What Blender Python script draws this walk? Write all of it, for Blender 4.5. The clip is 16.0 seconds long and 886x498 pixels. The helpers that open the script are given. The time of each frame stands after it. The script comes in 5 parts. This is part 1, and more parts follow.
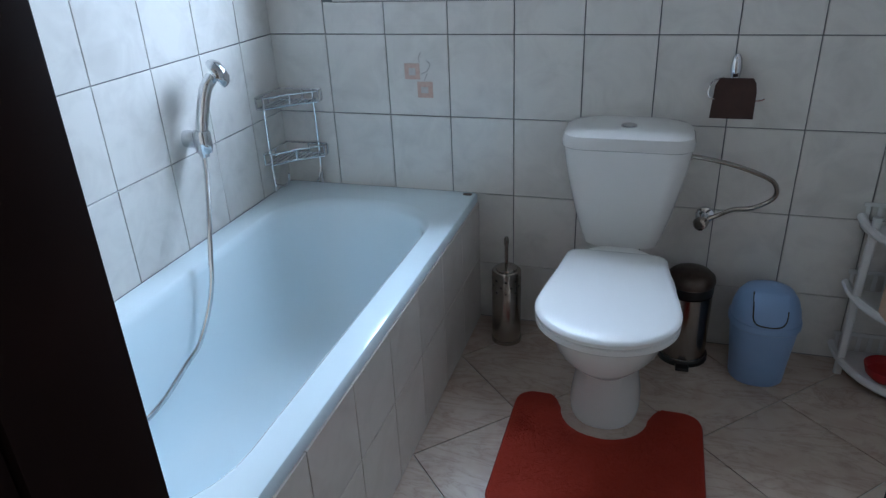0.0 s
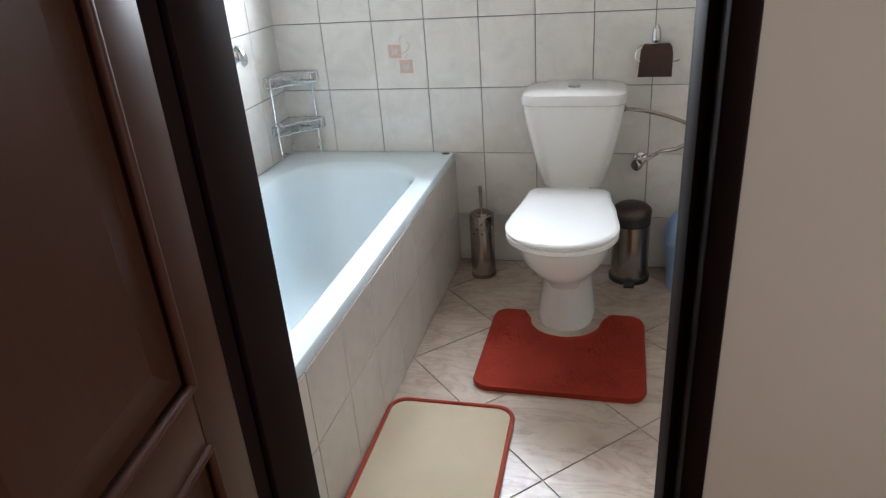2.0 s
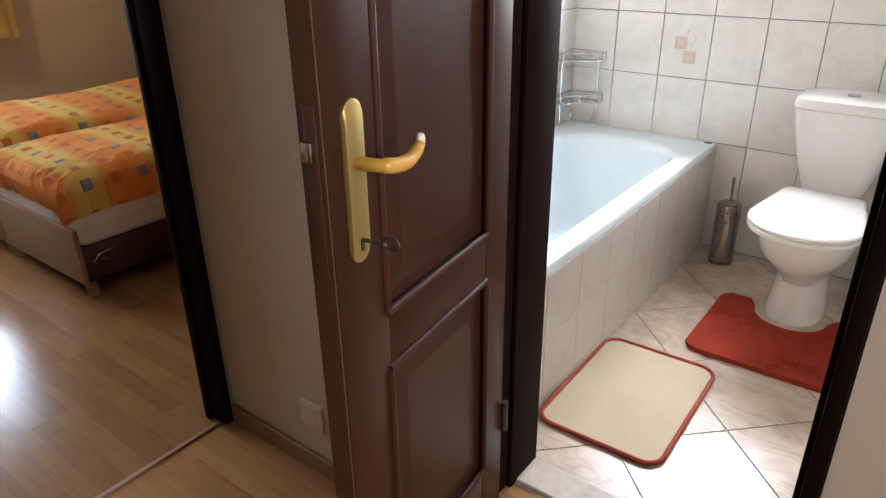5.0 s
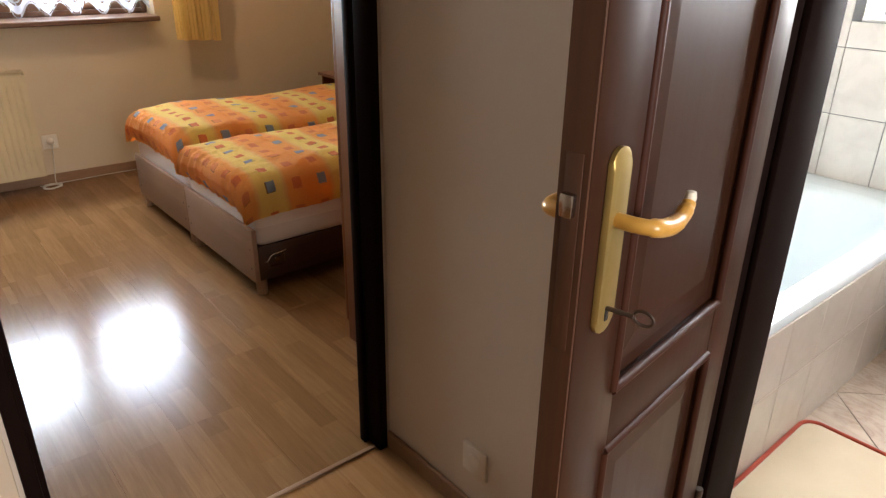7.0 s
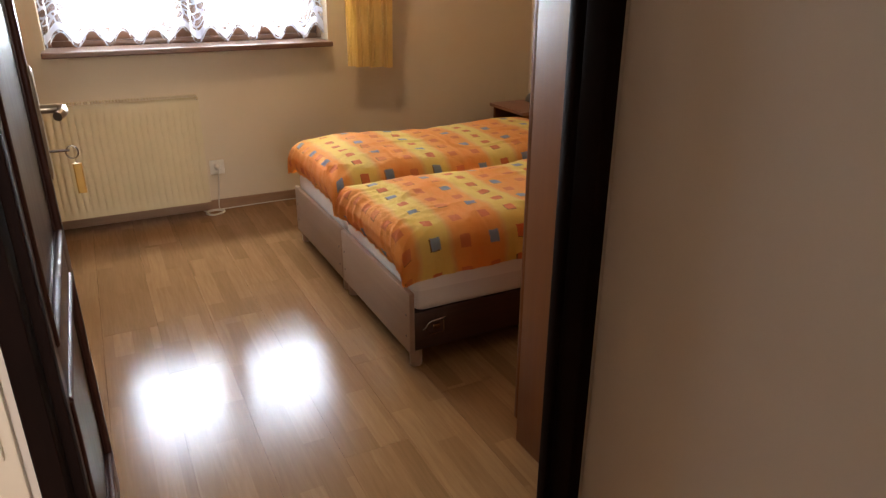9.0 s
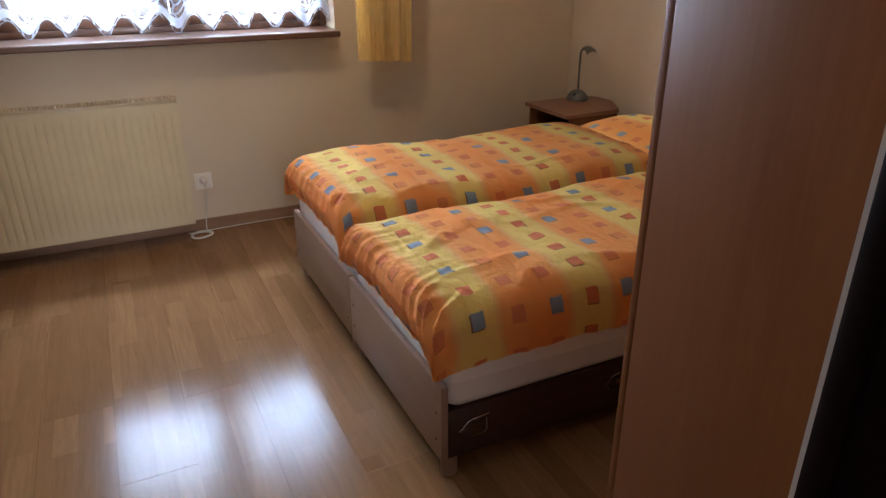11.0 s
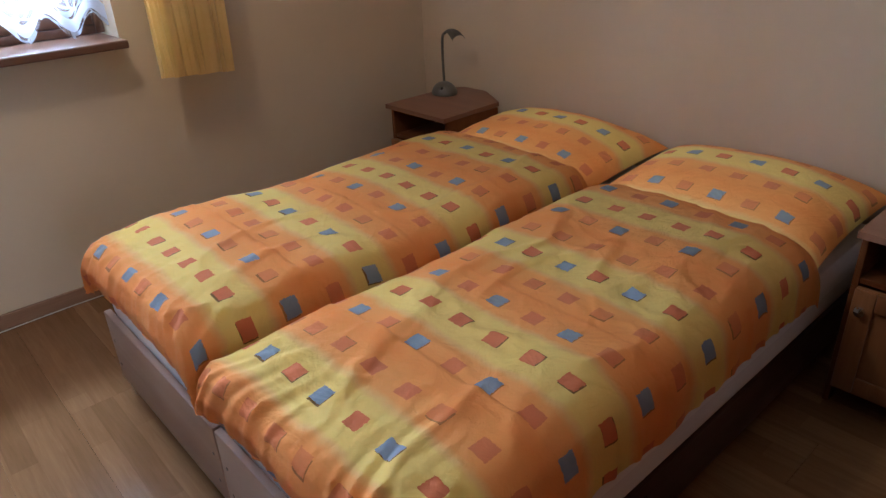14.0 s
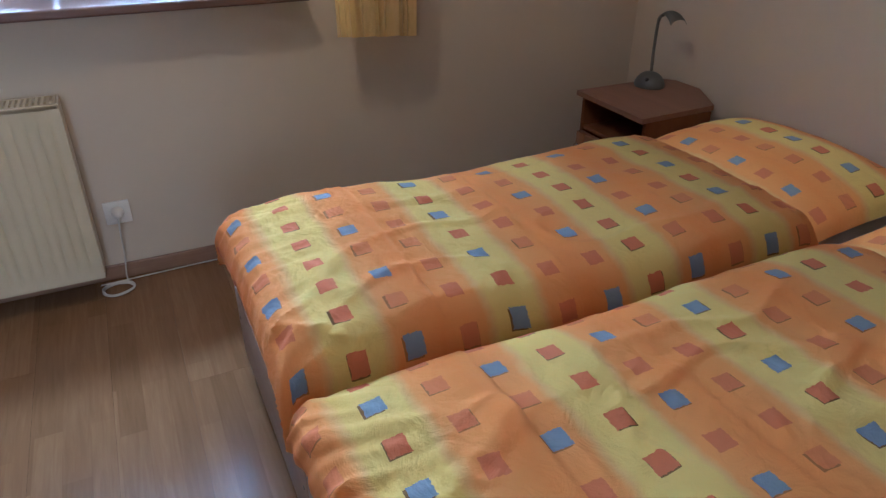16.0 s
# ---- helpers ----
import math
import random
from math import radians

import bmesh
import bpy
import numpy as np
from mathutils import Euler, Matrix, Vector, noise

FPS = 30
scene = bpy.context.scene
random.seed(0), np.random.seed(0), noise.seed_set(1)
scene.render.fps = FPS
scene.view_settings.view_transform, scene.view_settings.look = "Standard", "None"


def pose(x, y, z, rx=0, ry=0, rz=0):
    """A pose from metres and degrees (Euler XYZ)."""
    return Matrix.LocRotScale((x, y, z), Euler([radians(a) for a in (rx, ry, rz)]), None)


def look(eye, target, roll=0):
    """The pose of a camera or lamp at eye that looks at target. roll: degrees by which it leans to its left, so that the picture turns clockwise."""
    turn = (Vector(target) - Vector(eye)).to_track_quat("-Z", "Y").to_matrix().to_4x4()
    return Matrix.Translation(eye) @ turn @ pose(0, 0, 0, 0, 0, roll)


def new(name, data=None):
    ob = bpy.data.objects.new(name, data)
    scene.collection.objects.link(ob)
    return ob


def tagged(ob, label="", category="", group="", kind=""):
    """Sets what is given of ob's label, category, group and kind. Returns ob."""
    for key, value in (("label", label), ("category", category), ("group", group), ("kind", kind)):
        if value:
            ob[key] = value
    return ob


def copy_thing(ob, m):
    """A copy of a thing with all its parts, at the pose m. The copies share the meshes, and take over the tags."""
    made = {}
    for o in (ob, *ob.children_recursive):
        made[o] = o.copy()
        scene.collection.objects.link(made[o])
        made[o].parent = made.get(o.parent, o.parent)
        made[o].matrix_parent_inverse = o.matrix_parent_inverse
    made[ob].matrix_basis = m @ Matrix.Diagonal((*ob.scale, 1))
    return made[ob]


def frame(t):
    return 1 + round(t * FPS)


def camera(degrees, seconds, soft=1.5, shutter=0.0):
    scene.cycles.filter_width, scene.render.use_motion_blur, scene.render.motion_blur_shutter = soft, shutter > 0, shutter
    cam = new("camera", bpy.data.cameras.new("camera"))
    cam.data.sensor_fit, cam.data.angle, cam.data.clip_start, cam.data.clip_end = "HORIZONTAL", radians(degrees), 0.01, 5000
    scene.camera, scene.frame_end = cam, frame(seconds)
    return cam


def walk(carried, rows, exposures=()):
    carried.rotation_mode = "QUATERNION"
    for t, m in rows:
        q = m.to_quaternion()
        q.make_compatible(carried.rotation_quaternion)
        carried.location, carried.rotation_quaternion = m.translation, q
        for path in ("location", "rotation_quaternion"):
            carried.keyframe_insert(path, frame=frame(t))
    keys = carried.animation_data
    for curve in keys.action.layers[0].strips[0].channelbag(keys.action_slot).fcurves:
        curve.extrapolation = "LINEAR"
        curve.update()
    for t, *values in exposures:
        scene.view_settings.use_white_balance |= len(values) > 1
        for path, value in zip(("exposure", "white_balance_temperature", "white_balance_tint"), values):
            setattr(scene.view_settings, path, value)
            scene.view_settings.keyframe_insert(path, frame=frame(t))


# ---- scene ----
cam = camera(66.0, 16.0, soft=1.35)
# seconds, eye x y z, yaw, pitch, roll
ROWS = [
    (0.0, 0.0, 0.0, 1.265, 17.1, -25.33, 2.31),
    (0.5, 0.0152, -0.0913, 1.2727, 15.3, -25.71, 2.56),
    (1.0, 0.0521, -0.1927, 1.2687, 13.74, -25.69, 3.53),
    (1.5, 0.0876, -0.3189, 1.275, 12.91, -25.85, 3.75),
    (2.0, 0.0888, -0.4673, 1.2687, 13.86, -25.29, 3.93),
    (2.5, 0.0887, -0.5904, 1.2941, 14.86, -25.57, 3.74),
    (3.0, 0.1119, -0.7094, 1.2955, 16.04, -25.3, 3.03),
    (3.5, 0.1595, -0.7671, 1.2895, 18.88, -25.73, 3.05),
    (4.0, 0.2412, -0.8302, 1.2898, 26.23, -25.74, 2.21),
    (6.5, 0.1719, -0.8692, 1.2908, 46.7, -23.84, -0.49),
    (7.0, 0.0447, -0.8535, 1.2884, 50.16, -23.66, -0.74),
    (7.5, -0.0756, -0.8543, 1.2941, 52.81, -23.14, 0.01),
    (8.0, -0.1905, -0.8106, 1.2687, 56.36, -22.33, -0.18),
    (8.5, -0.3142, -0.7412, 1.2781, 59.54, -22.16, -0.24),
    (9.0, -0.4235, -0.6746, 1.2764, 63.14, -22.11, -0.16),
    (11.5, -1.212, -0.3953, 1.2539, 63.91, -23.82, 0.04),
    (12.0, -1.3534, -0.3524, 1.2579, 58.89, -24.75, 0.52),
    (12.5, -1.4756, -0.3456, 1.2706, 54.24, -25.45, 0.63),
    (13.0, -1.5824, -0.3267, 1.2669, 51.26, -25.61, 0.59),
    (13.5, -1.6873, -0.273, 1.263, 48.93, -26.01, 1.23),
    (14.0, -1.7793, -0.2196, 1.263, 47.74, -26.55, 2.47),
    (14.5, -1.8487, -0.1721, 1.2532, 50.43, -26.64, 2.69),
    (15.0, -1.9291, -0.1015, 1.2499, 54.8, -26.98, 1.74),
    (15.5, -1.9988, -0.0449, 1.2521, 59.35, -28.15, 0.39),
    (16.0, -2.0536, -0.0093, 1.2579, 64.65, -29.42, -0.06),
]
EXPOSURES = [(0.0, -1.1, 5200, 10), (1.0, -0.95, 5700, 11), (2.0, -0.2, 6300, 14), (3.0, 0.2, 6600, 15), (4.0, 0.35, 6700, 16),
             (6.5, 0.55, 6900, 18), (7.5, 0.75, 7300, 19), (9.0, 0.68, 7200, 20), (11.5, 0.45, 5600, 18), (12.5, 0.45, 5400, 18),
             (14.0, 0.4, 5400, 18), (16.0, 0.3, 4700, 14)]
walk(cam, [(t, pose(x, y, z, 90 + pitch, roll, yaw)) for t, x, y, z, yaw, pitch, roll in ROWS], EXPOSURES)

# ---- world and light ----
world = bpy.data.worlds.new("overcast_sky")
scene.world = world
world.use_nodes = True
wn = world.node_tree.nodes
sky = wn.new("ShaderNodeTexSky")
sky.sky_type, sky.sun_disc = "NISHITA", False
sky.sun_elevation, sky.sun_rotation = radians(38), radians(200)
wn["Background"].inputs["Strength"].default_value = 0.1
world.node_tree.links.new(sky.outputs[0], wn["Background"].inputs["Color"])

sun_data = bpy.data.lights.new("sun", "SUN")
sun_data.energy, sun_data.angle, sun_data.color = 0.8, radians(14), (1.0, 0.96, 0.9)
sun = new("sun", sun_data)
sun.matrix_world = look((0, -10, 9), (0, 0, 0))


def window_light(name, eye, target, sx, sy, watts, color, spread=110):
    """The overcast sky's light in a window's opening."""
    data = bpy.data.lights.new(name, "AREA")
    data.shape, data.size, data.size_y, data.energy, data.color = "RECTANGLE", sx, sy, watts, color
    data.spread = radians(spread)
    ob = new(name, data)
    ob.matrix_world = look(eye, target)
    return ob


# ---- plan, in metres ----
BX0, BX1, BY0, BY1 = -1.236, 0.86, 0.405, 2.05        # bathroom
WX, HY, SY = -4.37, 1.975, -2.1                        # bedroom: window wall, head wall, south wall
DX, DXI = -1.235, -1.335                                # wall between corridor and bedroom
CY = 0.04                                              # corridor wall beside the bathroom door
FY = 0.236                                             # wall face round the bathroom door
CX1, CY0 = 2.2, -3.4                                   # corridor ends, unseen, set far out to weaken the bounced light
TOP = 2.5
DOOR_H = 1.98

window_light("bedroom_window_light", (WX - 0.42, -0.13, 1.32), (WX + 3, -0.13, 1.0), 1.5, 0.95, 88, (0.74, 0.9, 1.0), 92)
window_light("bedroom_sky_light", (WX - 0.78, -0.13, 2.9), (WX + 1.4, -0.13, 0.3), 1.7, 0.5, 110, (0.76, 0.9, 1.0))
window_light("bathroom_window_light", (-0.5, BY1 + 0.4, 1.62), (-0.55, 0.7, 0.75), 1.2, 0.95, 135, (0.86, 0.94, 1.0), 150)
# Corridor: unseen source, added to brighten its walls and the open door.
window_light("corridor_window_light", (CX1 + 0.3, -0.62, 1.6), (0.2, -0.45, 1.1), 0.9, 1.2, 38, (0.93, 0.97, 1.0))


bulb_data = bpy.data.lights.new("pendant_bulb_light", "POINT")
bulb_data.energy, bulb_data.shadow_soft_size, bulb_data.color = 16, 0.06, (1.0, 0.76, 0.52)
bulb_light = new("pendant_bulb_light", bulb_data)
bulb_light.matrix_world = pose(-3.3, 0.05, 2.27)


# ---- materials ----
def material(name, rough=0.5, metal=0.0, color=(0.5, 0.5, 0.5), spec=0.5):
    m = bpy.data.materials.new(name)
    m.use_nodes = True
    b = m.node_tree.nodes["Principled BSDF"]
    b.inputs["Base Color"].default_value = (*color, 1)
    b.inputs["Roughness"].default_value = rough
    b.inputs["Metallic"].default_value = metal
    b.inputs["Specular IOR Level"].default_value = spec
    return m


class Net:
    """Small helper to write node nets shortly."""

    def __init__(self, m):
        self.t = m.node_tree
        self.b = self.t.nodes["Principled BSDF"]

    def n(self, kind, operation="", data_type="", noise_dimensions="", feature=""):
        node = self.t.nodes.new(kind)
        if operation:
            node.operation = operation
        if data_type:
            node.data_type = data_type
        if noise_dimensions:
            node.noise_dimensions = noise_dimensions
        if feature:
            node.feature = feature
        return node

    def link(self, a, b):
        self.t.links.new(a, b)

    def math(self, op, a, b=None, c=None):
        node = self.n("ShaderNodeMath", operation=op)
        for i, v in enumerate((a, b, c)):
            if v is None:
                continue
            if isinstance(v, (int, float)):
                node.inputs[i].default_value = v
            else:
                self.link(v, node.inputs[i])
        return node.outputs[0]

    def mix(self, f, a, b):
        node = self.n("ShaderNodeMix", data_type="RGBA")
        for i, v in ((0, f), (6, a), (7, b)):
            if isinstance(v, (int, float)):
                node.inputs[i].default_value = v
            elif isinstance(v, tuple):
                node.inputs[i].default_value = (*v, 1)
            else:
                self.link(v, node.inputs[i])
        return node.outputs[2]

    def ramp(self, f, stops):
        node = self.n("ShaderNodeValToRGB")
        e = node.color_ramp.elements
        while len(e) < len(stops):
            e.new(0.5)
        for el, (p, c) in zip(e, stops):
            el.position, el.color = p, (*c, 1)
        self.link(f, node.inputs[0])
        return node.outputs[0]

    def coords(self, which="Object", scale=(1, 1, 1), by_object=False):
        tc = self.n("ShaderNodeTexCoord")
        mp = self.n("ShaderNodeMapping")
        mp.inputs["Scale"].default_value = scale
        self.link(tc.outputs[which], mp.inputs[0])
        if by_object:
            info = self.n("ShaderNodeObjectInfo")
            add = self.n("ShaderNodeVectorMath", operation="SCALE")
            add.inputs[0].default_value = (37.0, 19.0, 53.0)
            self.link(info.outputs["Random"], add.inputs["Scale"])
            self.link(add.outputs[0], mp.inputs["Location"])
        return mp.outputs[0]

    def noise(self, vec, scale, detail=4.0, rough=0.55, distort=0.0):
        node = self.n("ShaderNodeTexNoise")
        node.inputs["Scale"].default_value, node.inputs["Detail"].default_value = scale, detail
        node.inputs["Roughness"].default_value, node.inputs["Distortion"].default_value = rough, distort
        self.link(vec, node.inputs["Vector"])
        return node.outputs["Fac"]

    def bump(self, h, strength, dist):
        node = self.n("ShaderNodeBump")
        node.inputs["Strength"].default_value, node.inputs["Distance"].default_value = strength, dist
        self.link(h, node.inputs["Height"])
        self.link(node.outputs[0], self.b.inputs["Normal"])

    def color(self, c):
        self.link(c, self.b.inputs["Base Color"])

    def rough(self, f, lo, hi):
        node = self.n("ShaderNodeMapRange")
        node.inputs["To Min"].default_value, node.inputs["To Max"].default_value = lo, hi
        self.link(f, node.inputs["Value"])
        self.link(node.outputs[0], self.b.inputs["Roughness"])


def mottled(name, c1, c2, scale, rough=(0.4, 0.6), bump=0.15, fine=120.0, dist=0.002, metal=0.0, spec=0.5, by_object=False):
    """A surface with large soft stains and a fine grain."""
    m = material(name, rough[0], metal, c1, spec)
    k = Net(m)
    v = k.coords(by_object=by_object)
    big = k.noise(v, scale, 3)
    k.color(k.ramp(big, [(0.3, c1), (0.7, c2)]))
    grain = k.noise(v, fine, 3)
    k.rough(big, *rough)
    k.bump(grain, bump, dist)
    return m


def wood(name, dark, light, axis="Z", scale=1.0, rough=(0.25, 0.4), bump=0.12, coat=0.0):
    m = material(name, rough[0], 0, light)
    k = Net(m)
    s = {"X": (0.6, 9, 9), "Y": (9, 0.6, 9), "Z": (9, 9, 0.6)}[axis]
    v = k.coords(scale=tuple(q * scale for q in s), by_object=True)
    a = k.noise(v, 2.2, 5, 0.6, 0.8)
    b = k.noise(v, 14, 3, 0.6)
    c = k.mix(0.35, k.ramp(a, [(0.25, dark), (0.75, light)]), k.ramp(b, [(0.3, dark), (0.7, light)]))
    k.color(c)
    k.rough(b, *rough)
    k.bump(b, bump, 0.001)
    k.b.inputs["Coat Weight"].default_value = coat
    k.b.inputs["Coat Roughness"].default_value = 0.12
    return m


def tile_material(name, base, cloud, vein=None, rough=0.22):
    m = material(name, rough, 0, base)
    k = Net(m)
    v = k.coords(by_object=True)
    cl = k.noise(v, 9, 3, 0.6, 0.6)
    c = k.ramp(cl, [(0.42, base), (0.72, cloud)])
    if vein:
        w = k.noise(k.coords(scale=(1.0, 3.2, 1.0), by_object=True), 3.2, 5, 0.62, 1.4)
        band = k.math("ABSOLUTE", k.math("SUBTRACT", w, 0.5))
        mask = k.math("MULTIPLY", k.math("LESS_THAN", band, 0.006), 0.25)
        soft = k.ramp(band, [(0.0, (1, 1, 1)), (0.06, (0, 0, 0))])
        c = k.mix(k.math("MULTIPLY", soft, k.math("MULTIPLY", cl, 0.55)), c, vein)
        c = k.mix(mask, c, vein)
    k.color(c)
    k.rough(cl, rough - 0.04, rough + 0.1)
    k.bump(k.noise(v, 30, 3), 0.04, 0.002)
    return m


PLASTER = mottled("cream_plaster", (0.61, 0.525, 0.43), (0.56, 0.47, 0.375), 1.4, (0.75, 0.9), 0.06, 240, 0.002)
BED_PLASTER = mottled("beige_plaster", (0.585, 0.475, 0.33), (0.54, 0.435, 0.3), 1.4, (0.75, 0.9), 0.15, 240, 0.002)
BATH_PLASTER = mottled("white_plaster", (0.76, 0.75, 0.72), (0.7, 0.69, 0.66), 1.5, (0.75, 0.9), 0.25, 200, 0.002)
CEILING = mottled("ceiling_paint", (0.8, 0.79, 0.76), (0.76, 0.75, 0.72), 1.0, (0.8, 0.9), 0.2, 200, 0.002)
GROUT = mottled("grey_grout", (0.2, 0.21, 0.22), (0.15, 0.16, 0.17), 20, (0.8, 0.9), 0.3, 300, 0.001)
FLOOR_GROUT = mottled("light_grout", (0.5, 0.46, 0.41), (0.38, 0.34, 0.3), 14, (0.7, 0.9), 0.3, 300, 0.001)
WALL_TILE = tile_material("white_wall_tile", (0.75, 0.73, 0.69), (0.64, 0.62, 0.585), None, 0.2)
PANEL_TILE = tile_material("bath_panel_tile", (0.67, 0.63, 0.58), (0.6, 0.56, 0.51), None, 0.2)
FLOOR_TILE = tile_material("marbled_floor_tile", (0.55, 0.455, 0.375), (0.47, 0.36, 0.285), (0.3, 0.21, 0.16), 0.2)
DECOR = mottled("terracotta_print", (0.55, 0.37, 0.3), (0.63, 0.47, 0.4), 60, (0.25, 0.35), 0.1)
DECOR_GREY = mottled("grey_print", (0.5, 0.47, 0.45), (0.6, 0.57, 0.54), 60, (0.25, 0.35), 0.1)
ENAMEL = mottled("white_enamel", (0.76, 0.87, 0.92), (0.74, 0.85, 0.9), 3, (0.04, 0.07), 0.01, 40)
CERAMIC = mottled("white_ceramic", (0.8, 0.79, 0.77), (0.78, 0.77, 0.74), 4, (0.1, 0.16), 0.01, 40)
SEAT = mottled("white_seat_plastic", (0.82, 0.82, 0.81), (0.8, 0.8, 0.79), 4, (0.16, 0.24), 0.02, 60)
WHITE_PLASTIC = mottled("white_plastic", (0.75, 0.75, 0.74), (0.7, 0.7, 0.69), 8, (0.35, 0.5), 0.05, 120)
CHROME = mottled("chrome", (0.75, 0.76, 0.78), (0.65, 0.66, 0.68), 20, (0.08, 0.16), 0.02, 90, 0.001, 1.0)
STEEL = mottled("brushed_steel", (0.4, 0.37, 0.34), (0.33, 0.3, 0.27), 12, (0.16, 0.26), 0.05, 300, 0.001, 1.0)
BLACK = mottled("black_plastic", (0.012, 0.012, 0.013), (0.02, 0.02, 0.02), 10, (0.35, 0.5), 0.05)
BLUE_PLASTIC = mottled("blue_plastic", (0.3, 0.43, 0.68), (0.26, 0.39, 0.64), 6, (0.35, 0.48), 0.06, 200)
GREEN_PACK = mottled("green_packaging", (0.03, 0.22, 0.07), (0.05, 0.3, 0.1), 12, (0.3, 0.45), 0.05)
PAPER_ROLL = mottled("peach_paper", (0.72, 0.5, 0.36), (0.66, 0.45, 0.31), 12, (0.85, 0.95), 0.3)
PAPER = mottled("white_paper", (0.78, 0.77, 0.75), (0.72, 0.71, 0.69), 12, (0.85, 0.95), 0.3)
RED_PLASTIC = mottled("red_plastic", (0.45, 0.03, 0.03), (0.38, 0.02, 0.02), 12, (0.35, 0.5), 0.05)
BROWN_COVER = mottled("brown_cover", (0.05, 0.018, 0.014), (0.035, 0.013, 0.01), 30, (0.25, 0.4), 0.05)
FRAME_PAINT = mottled("dark_brown_frame_paint", (0.008, 0.004, 0.003), (0.012, 0.0055, 0.004), 6, (0.6, 0.75), 0.05, 60, spec=0.035)
DOOR_WOOD = wood("brown_varnished_door", (0.026, 0.0092, 0.0044), (0.037, 0.0132, 0.0064), "Z", 0.45, (0.32, 0.42), 0.012, 0.0)
EDGE_WOOD = wood("reddish_door_edge", (0.032, 0.009, 0.0042), (0.045, 0.0135, 0.0064), "Z", 0.6, (0.45, 0.55), 0.02)
RAW_EDGE = wood("raw_brown_door_edge", (0.045, 0.016, 0.006), (0.075, 0.027, 0.01), "Z", 1.2, (0.5, 0.65), 0.06)
for varnish in (DOOR_WOOD, EDGE_WOOD):
    varnish.node_tree.nodes["Principled BSDF"].inputs["Specular IOR Level"].default_value = 0.18
BRASS = mottled("dull_brass", (0.42, 0.3, 0.095), (0.34, 0.245, 0.085), 20, (0.35, 0.48), 0.05, 200, 0.001, 0.75)
AMBER = mottled("amber_lever_plastic", (0.52, 0.28, 0.055), (0.43, 0.22, 0.042), 20, (0.25, 0.35), 0.04)
OLD_IRON = mottled("dark_iron", (0.14, 0.11, 0.09), (0.09, 0.07, 0.06), 30, (0.35, 0.5), 0.1, 200, 0.001, 0.9)
BRONZE = mottled("bronze_handle", (0.3, 0.24, 0.17), (0.22, 0.17, 0.12), 20, (0.25, 0.35), 0.05, 200, 0.001, 0.9)
WINDOW_WOOD = wood("brown_window_wood", (0.075, 0.032, 0.015), (0.15, 0.066, 0.032), "Y", 1.0, (0.3, 0.45), 0.1, 0.2)
FURNITURE = wood("walnut_furniture_board", (0.125, 0.041, 0.013), (0.17, 0.062, 0.021), "Z", 0.8, (0.35, 0.5), 0.06)
FURNITURE_TOP = wood("walnut_table_board", (0.17, 0.075, 0.04), (0.27, 0.13, 0.075), "X", 0.8, (0.35, 0.5), 0.06)
FURNITURE.node_tree.nodes["Principled BSDF"].inputs["Specular IOR Level"].default_value = 0.1
PINE = wood("honey_pine_front", (0.2, 0.085, 0.03), (0.3, 0.14, 0.055), "Z", 1.0, (0.3, 0.45), 0.08)
BED_BOARD = wood("grey_brown_bed_board", (0.25, 0.15, 0.1), (0.31, 0.2, 0.135), "X", 0.6, (0.4, 0.55), 0.05)
BED_DARK = wood("dark_bed_side", (0.03, 0.011, 0.006), (0.06, 0.022, 0.012), "Y", 0.8, (0.35, 0.5), 0.06)
BASEBOARD = wood("oak_baseboard", (0.2, 0.1, 0.05), (0.3, 0.17, 0.09), "Y", 1.0, (0.35, 0.5), 0.06)
RADIATOR = mottled("ivory_radiator_paint", (0.58, 0.48, 0.3), (0.53, 0.435, 0.265), 5, (0.3, 0.42), 0.04, 120)
SWITCH = mottled("ivory_socket_plastic", (0.68, 0.62, 0.52), (0.62, 0.56, 0.46), 20, (0.35, 0.5), 0.03)
CABLE = mottled("cream_cable", (0.6, 0.55, 0.45), (0.5, 0.45, 0.36), 20, (0.5, 0.6), 0.05)
LAMP_GREY = mottled("olive_grey_lamp_plastic", (0.13, 0.125, 0.1), (0.1, 0.095, 0.075), 12, (0.35, 0.5), 0.05)
STONE = mottled("beige_threshold_stone", (0.5, 0.44, 0.37), (0.4, 0.34, 0.28), 30, (0.5, 0.65), 0.3, 160, 0.002)
CREAM_PAINT = mottled("cream_gloss_paint", (0.66, 0.56, 0.43), (0.6, 0.5, 0.37), 4, (0.35, 0.5), 0.05, 90)
ORANGE_WOOD = wood("orange_stained_board", (0.3, 0.09, 0.02), (0.42, 0.14, 0.035), "Z", 0.8, (0.35, 0.5), 0.05)
BACKING = mottled("joint_underlay", (0.11, 0.058, 0.027), (0.14, 0.074, 0.034), 20, (0.5, 0.7), 0.1)


def fabric(name, c1, c2, weave=900.0, bump=0.3):
    m = material(name, 0.9, 0, c1, 0.2)
    k = Net(m)
    v = k.coords()
    big = k.noise(v, 6, 4)
    k.color(k.ramp(big, [(0.3, c1), (0.7, c2)]))
    k.bump(k.math("ADD", k.noise(v, weave, 2), k.noise(v, weave * 0.12, 3)), bump, 0.002)
    k.b.inputs["Sheen Weight"].default_value = 0.25
    return m


